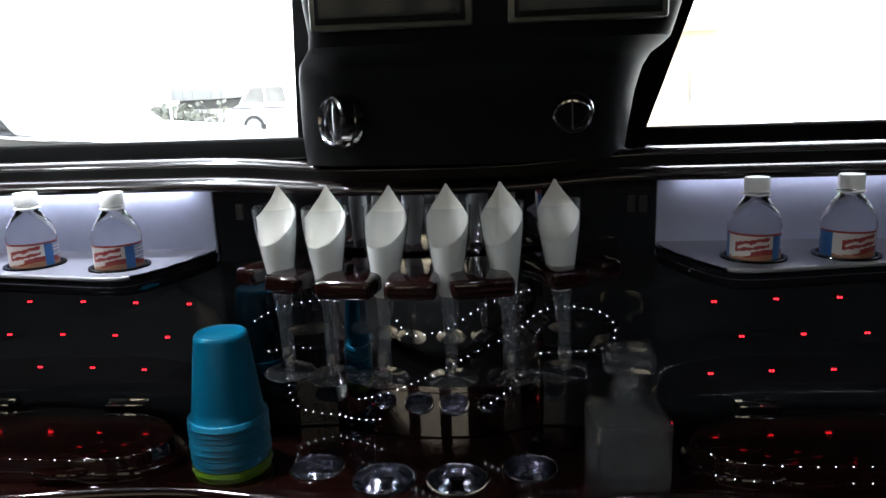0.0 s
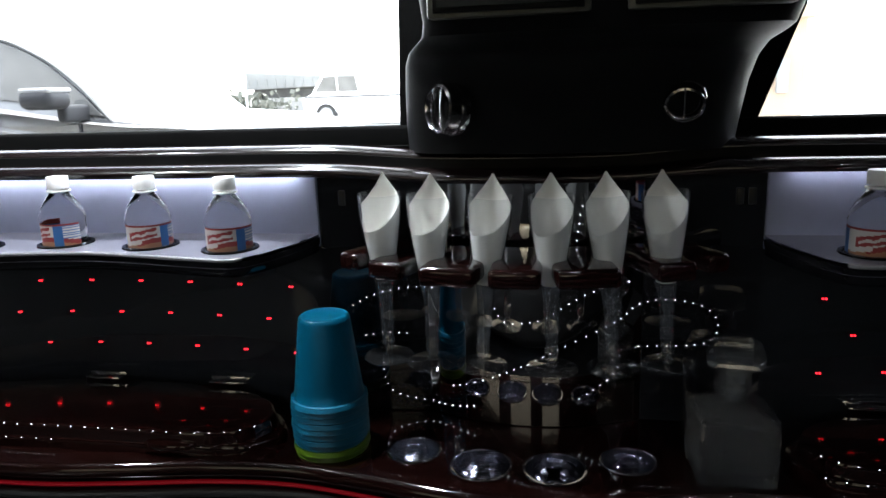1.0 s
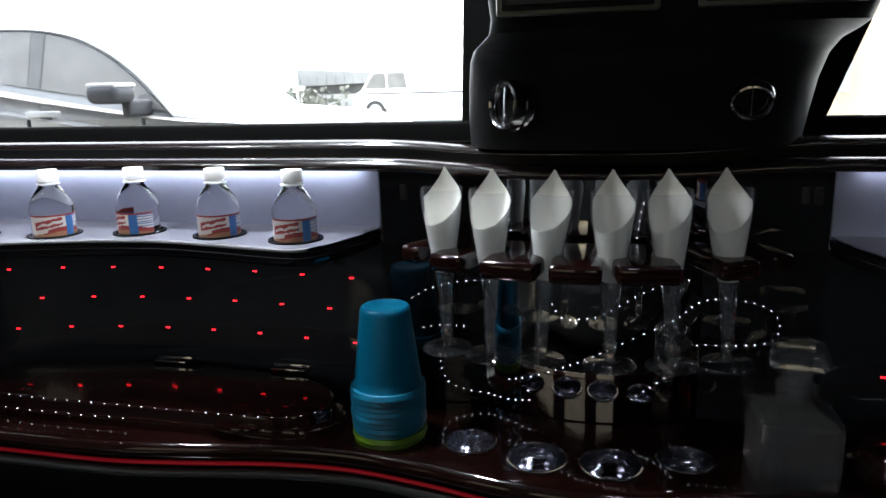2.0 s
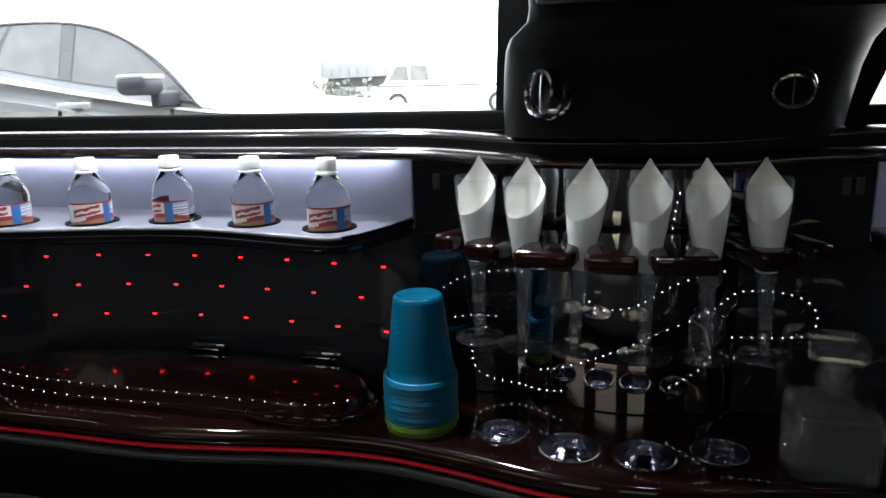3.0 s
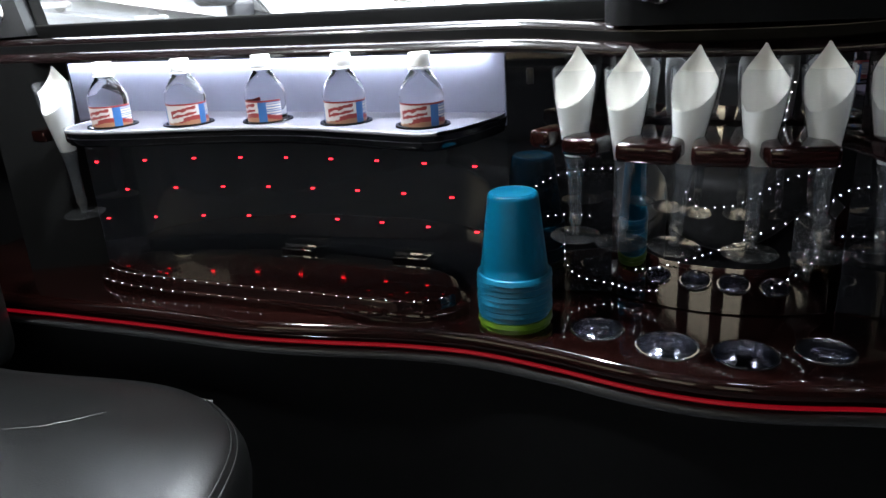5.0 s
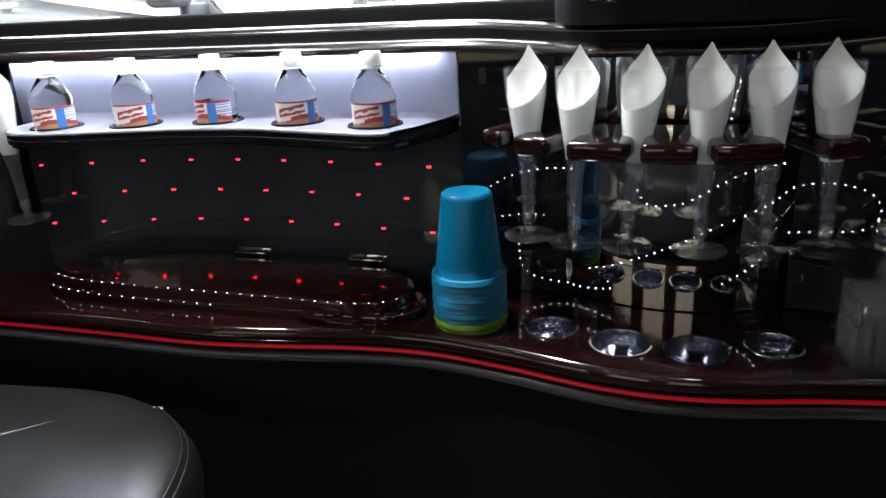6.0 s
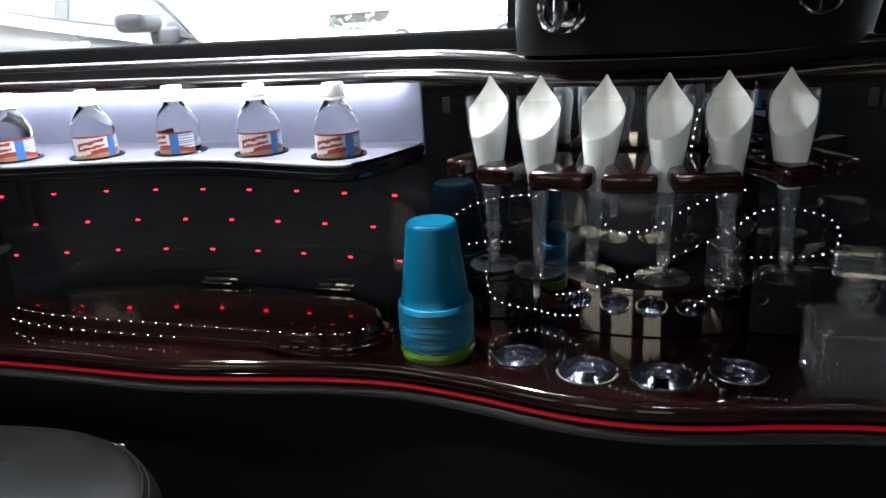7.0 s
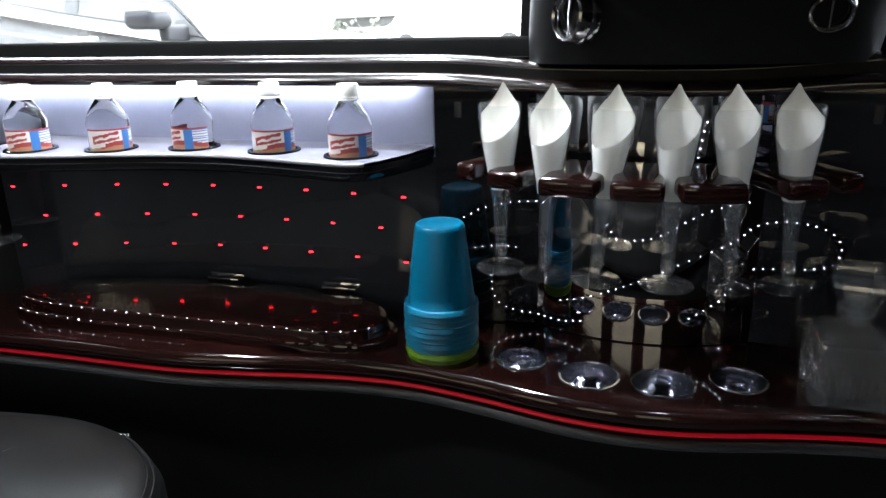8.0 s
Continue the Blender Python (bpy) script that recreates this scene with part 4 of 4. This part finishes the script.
    for x, z in ((-2.27, 0.864), (-2.78, 0.940)):
        bm = box(x - 0.10, x + 0.06, y0 - 0.045, y0 - 0.02, z - 0.012, z + 0.012, 0.008)
        part("door_handle", bm, CAR_PAINT, t)
        part("handle_recess", lathe([(0.030, -0.004), (0.034, 0.004)], 20, None, True), CAR_PILLAR, t, m=pose(x - 0.03, y0 - 0.004, z, 90))
    for x in (-2.40, -2.89, -1.85):
        part("door_gap", box(x - 0.004, x + 0.004, y0 - 0.004, y0 + 0.01, 0.0, 0.84), GREY_PLASTIC, t)
    m = part("wing_mirror", box(-1.955, -1.815, y0 - 0.20, y0 - 0.06, 0.900, 0.972, 0.034, None, 6), GREY_PLASTIC, t, "dark grey wing mirror")
    part("mirror_stalk", box(-1.880, -1.835, y0 - 0.09, y0 + 0.06, 0.850, 0.915, 0.015, None, 3), GREY_PLASTIC, m)
    part("mirror_cap", box(-1.950, -1.822, y0 - 0.188, y0 - 0.054, 0.958, 0.979, 0.0104, None, 4), CAR_PAINT, m, "white painted mirror cap")
    on_side("mirror_sail", [(-1.775, 0.866), (-1.86, 0.935), (-1.905, 0.93), (-1.905, 0.885)], CAR_TRIM, "dark triangle behind the mirror", 0.012)
    for x in (-1.60, -4.15):
        wheel(t, x, y0 + 0.12, 0.34)
        wheel(t, x, y1 - 0.12, 0.34)
    return t


car()


def pickup():
    t = thing("pickup_truck", "white pickup truck parked in the distance", "truck", m=pose(-8.6, 26, 0))
    g = GROUND
    side = [(-0.75, g + 0.45), (-0.80, g + 0.95), (-0.6, g + 1.05), (-0.45, g + 1.12), (-0.05, g + 1.75), (0.1, g + 1.82), (1.25, g + 1.82), (1.45, g + 1.15), (4.6, g + 1.15), (4.65, g + 0.5)]
    part("body", loft([[(x, y, z) for x, z in side] for y in (-0.9, 0.9)], None, True, True), WHITE_PAINT, t, smooth=False)
    for pts in ([(-0.30, g + 1.18), (0.03, g + 1.68), (0.45, g + 1.70), (0.48, g + 1.18)], [(0.56, g + 1.18), (0.54, g + 1.70), (1.15, g + 1.70), (1.25, g + 1.18)]):
        part("side_window", loft([[(x, y, z) for x, z in pts] for y in (-0.92, -0.88)], None, True, True), CAR_GLASS, t, smooth=False)
    part("trim_line", box(-0.7, 4.6, -0.92, -0.89, g + 0.98, g + 1.02), GREY_PLASTIC, t)
    for x in (0.05, 3.7):
        w = part("wheel", lathe([(0.25, -0.10), (0.37, -0.11), (0.39, 0.0), (0.37, 0.11), (0.25, 0.10)], 28), TYRE, t, m=pose(x, -0.82, g + 0.39, 90))
        part("rim", lathe([(0.25, 0.10), (0.12, 0.07), (0.01, 0.09)], 18), GALV, w)
    return t


pickup()


def shed():
    t = thing("open_shed", "long low building with grey ribbed canopy roof", "building")
    part("roof", loft([[(-20.4, 44, 2.05), (-14.9, 44, 1.68), (-15.3, 44, 1.08), (-20.1, 44, 0.98)], [(-20.4, 50, 2.2), (-14.9, 50, 1.85), (-15.3, 50, 1.08), (-20.1, 50, 0.98)]], None, True, True), CANOPY, t, smooth=False)
    for k in range(9):
        part("roof_rib", box(-20.0 + 0.6 * k, -19.95 + 0.6 * k, 43.93, 44.0, 1.1, 1.6), CANOPY, t)
    # no real opening: a solid block whose dark colour gives the shade
    part("opening", box(-19.9, -15.5, 44.6, 49.5, 0.45, 1.02), CAR_TRIM, t, "solid dark grey block, coloured as the shade under the roof")
    part("wall", box(-20, -15.3, 44.4, 49.6, GROUND, 0.45), CONCRETE, t)
    return t


shed()
rnd = random.Random(4)
bm = bmesh.new()
for k in range(420):
    c = Vector((-19.5 + rnd.gauss(0, 1.6), 42 + rnd.gauss(0, 0.5), GROUND + abs(rnd.gauss(0.45, 0.35))))
    m = Matrix.Translation(c) @ Euler((rnd.uniform(0, 3), rnd.uniform(0, 3), rnd.uniform(0, 3))).to_matrix().to_4x4()
    bmesh.ops.create_grid(bm, x_segments=1, y_segments=1, size=rnd.uniform(0.07, 0.16), matrix=m)
tagged(part("hedge", bm, FOLIAGE, smooth=False), "scrubby green hedge beside the building", "hedge", kind="stuff")
for x, h in ((-18.6, 7.0), (-13.75, 7.0)):
    tagged(part("utility_pole", lathe([(0.06, GROUND), (0.045, h)], 12, None, True, (x, 30)), GALV), "thin grey utility pole", "pole", "poles")


def right_building():
    t = thing("warehouse", "pale beige building with a doorway beyond window", "building")
    part("wall", box(1.40, 1.72, 6.0, 9.0, GROUND, 1.34), STUCCO, t)
    part("eave", box(1.30, 1.80, 5.9, 9.1, 1.34, 1.42), STUCCO, t)
    part("meter_box", box(1.52, 1.60, 5.94, 6.0, 0.80, 1.05, 0.01), GALV, t, "grey meter box")
    return t


right_building()
tagged(part("steel_post", box(2.20, 2.30, 5.6, 5.7, GROUND, 4.0, 0.01), GALV), "square galvanised steel post", "post")
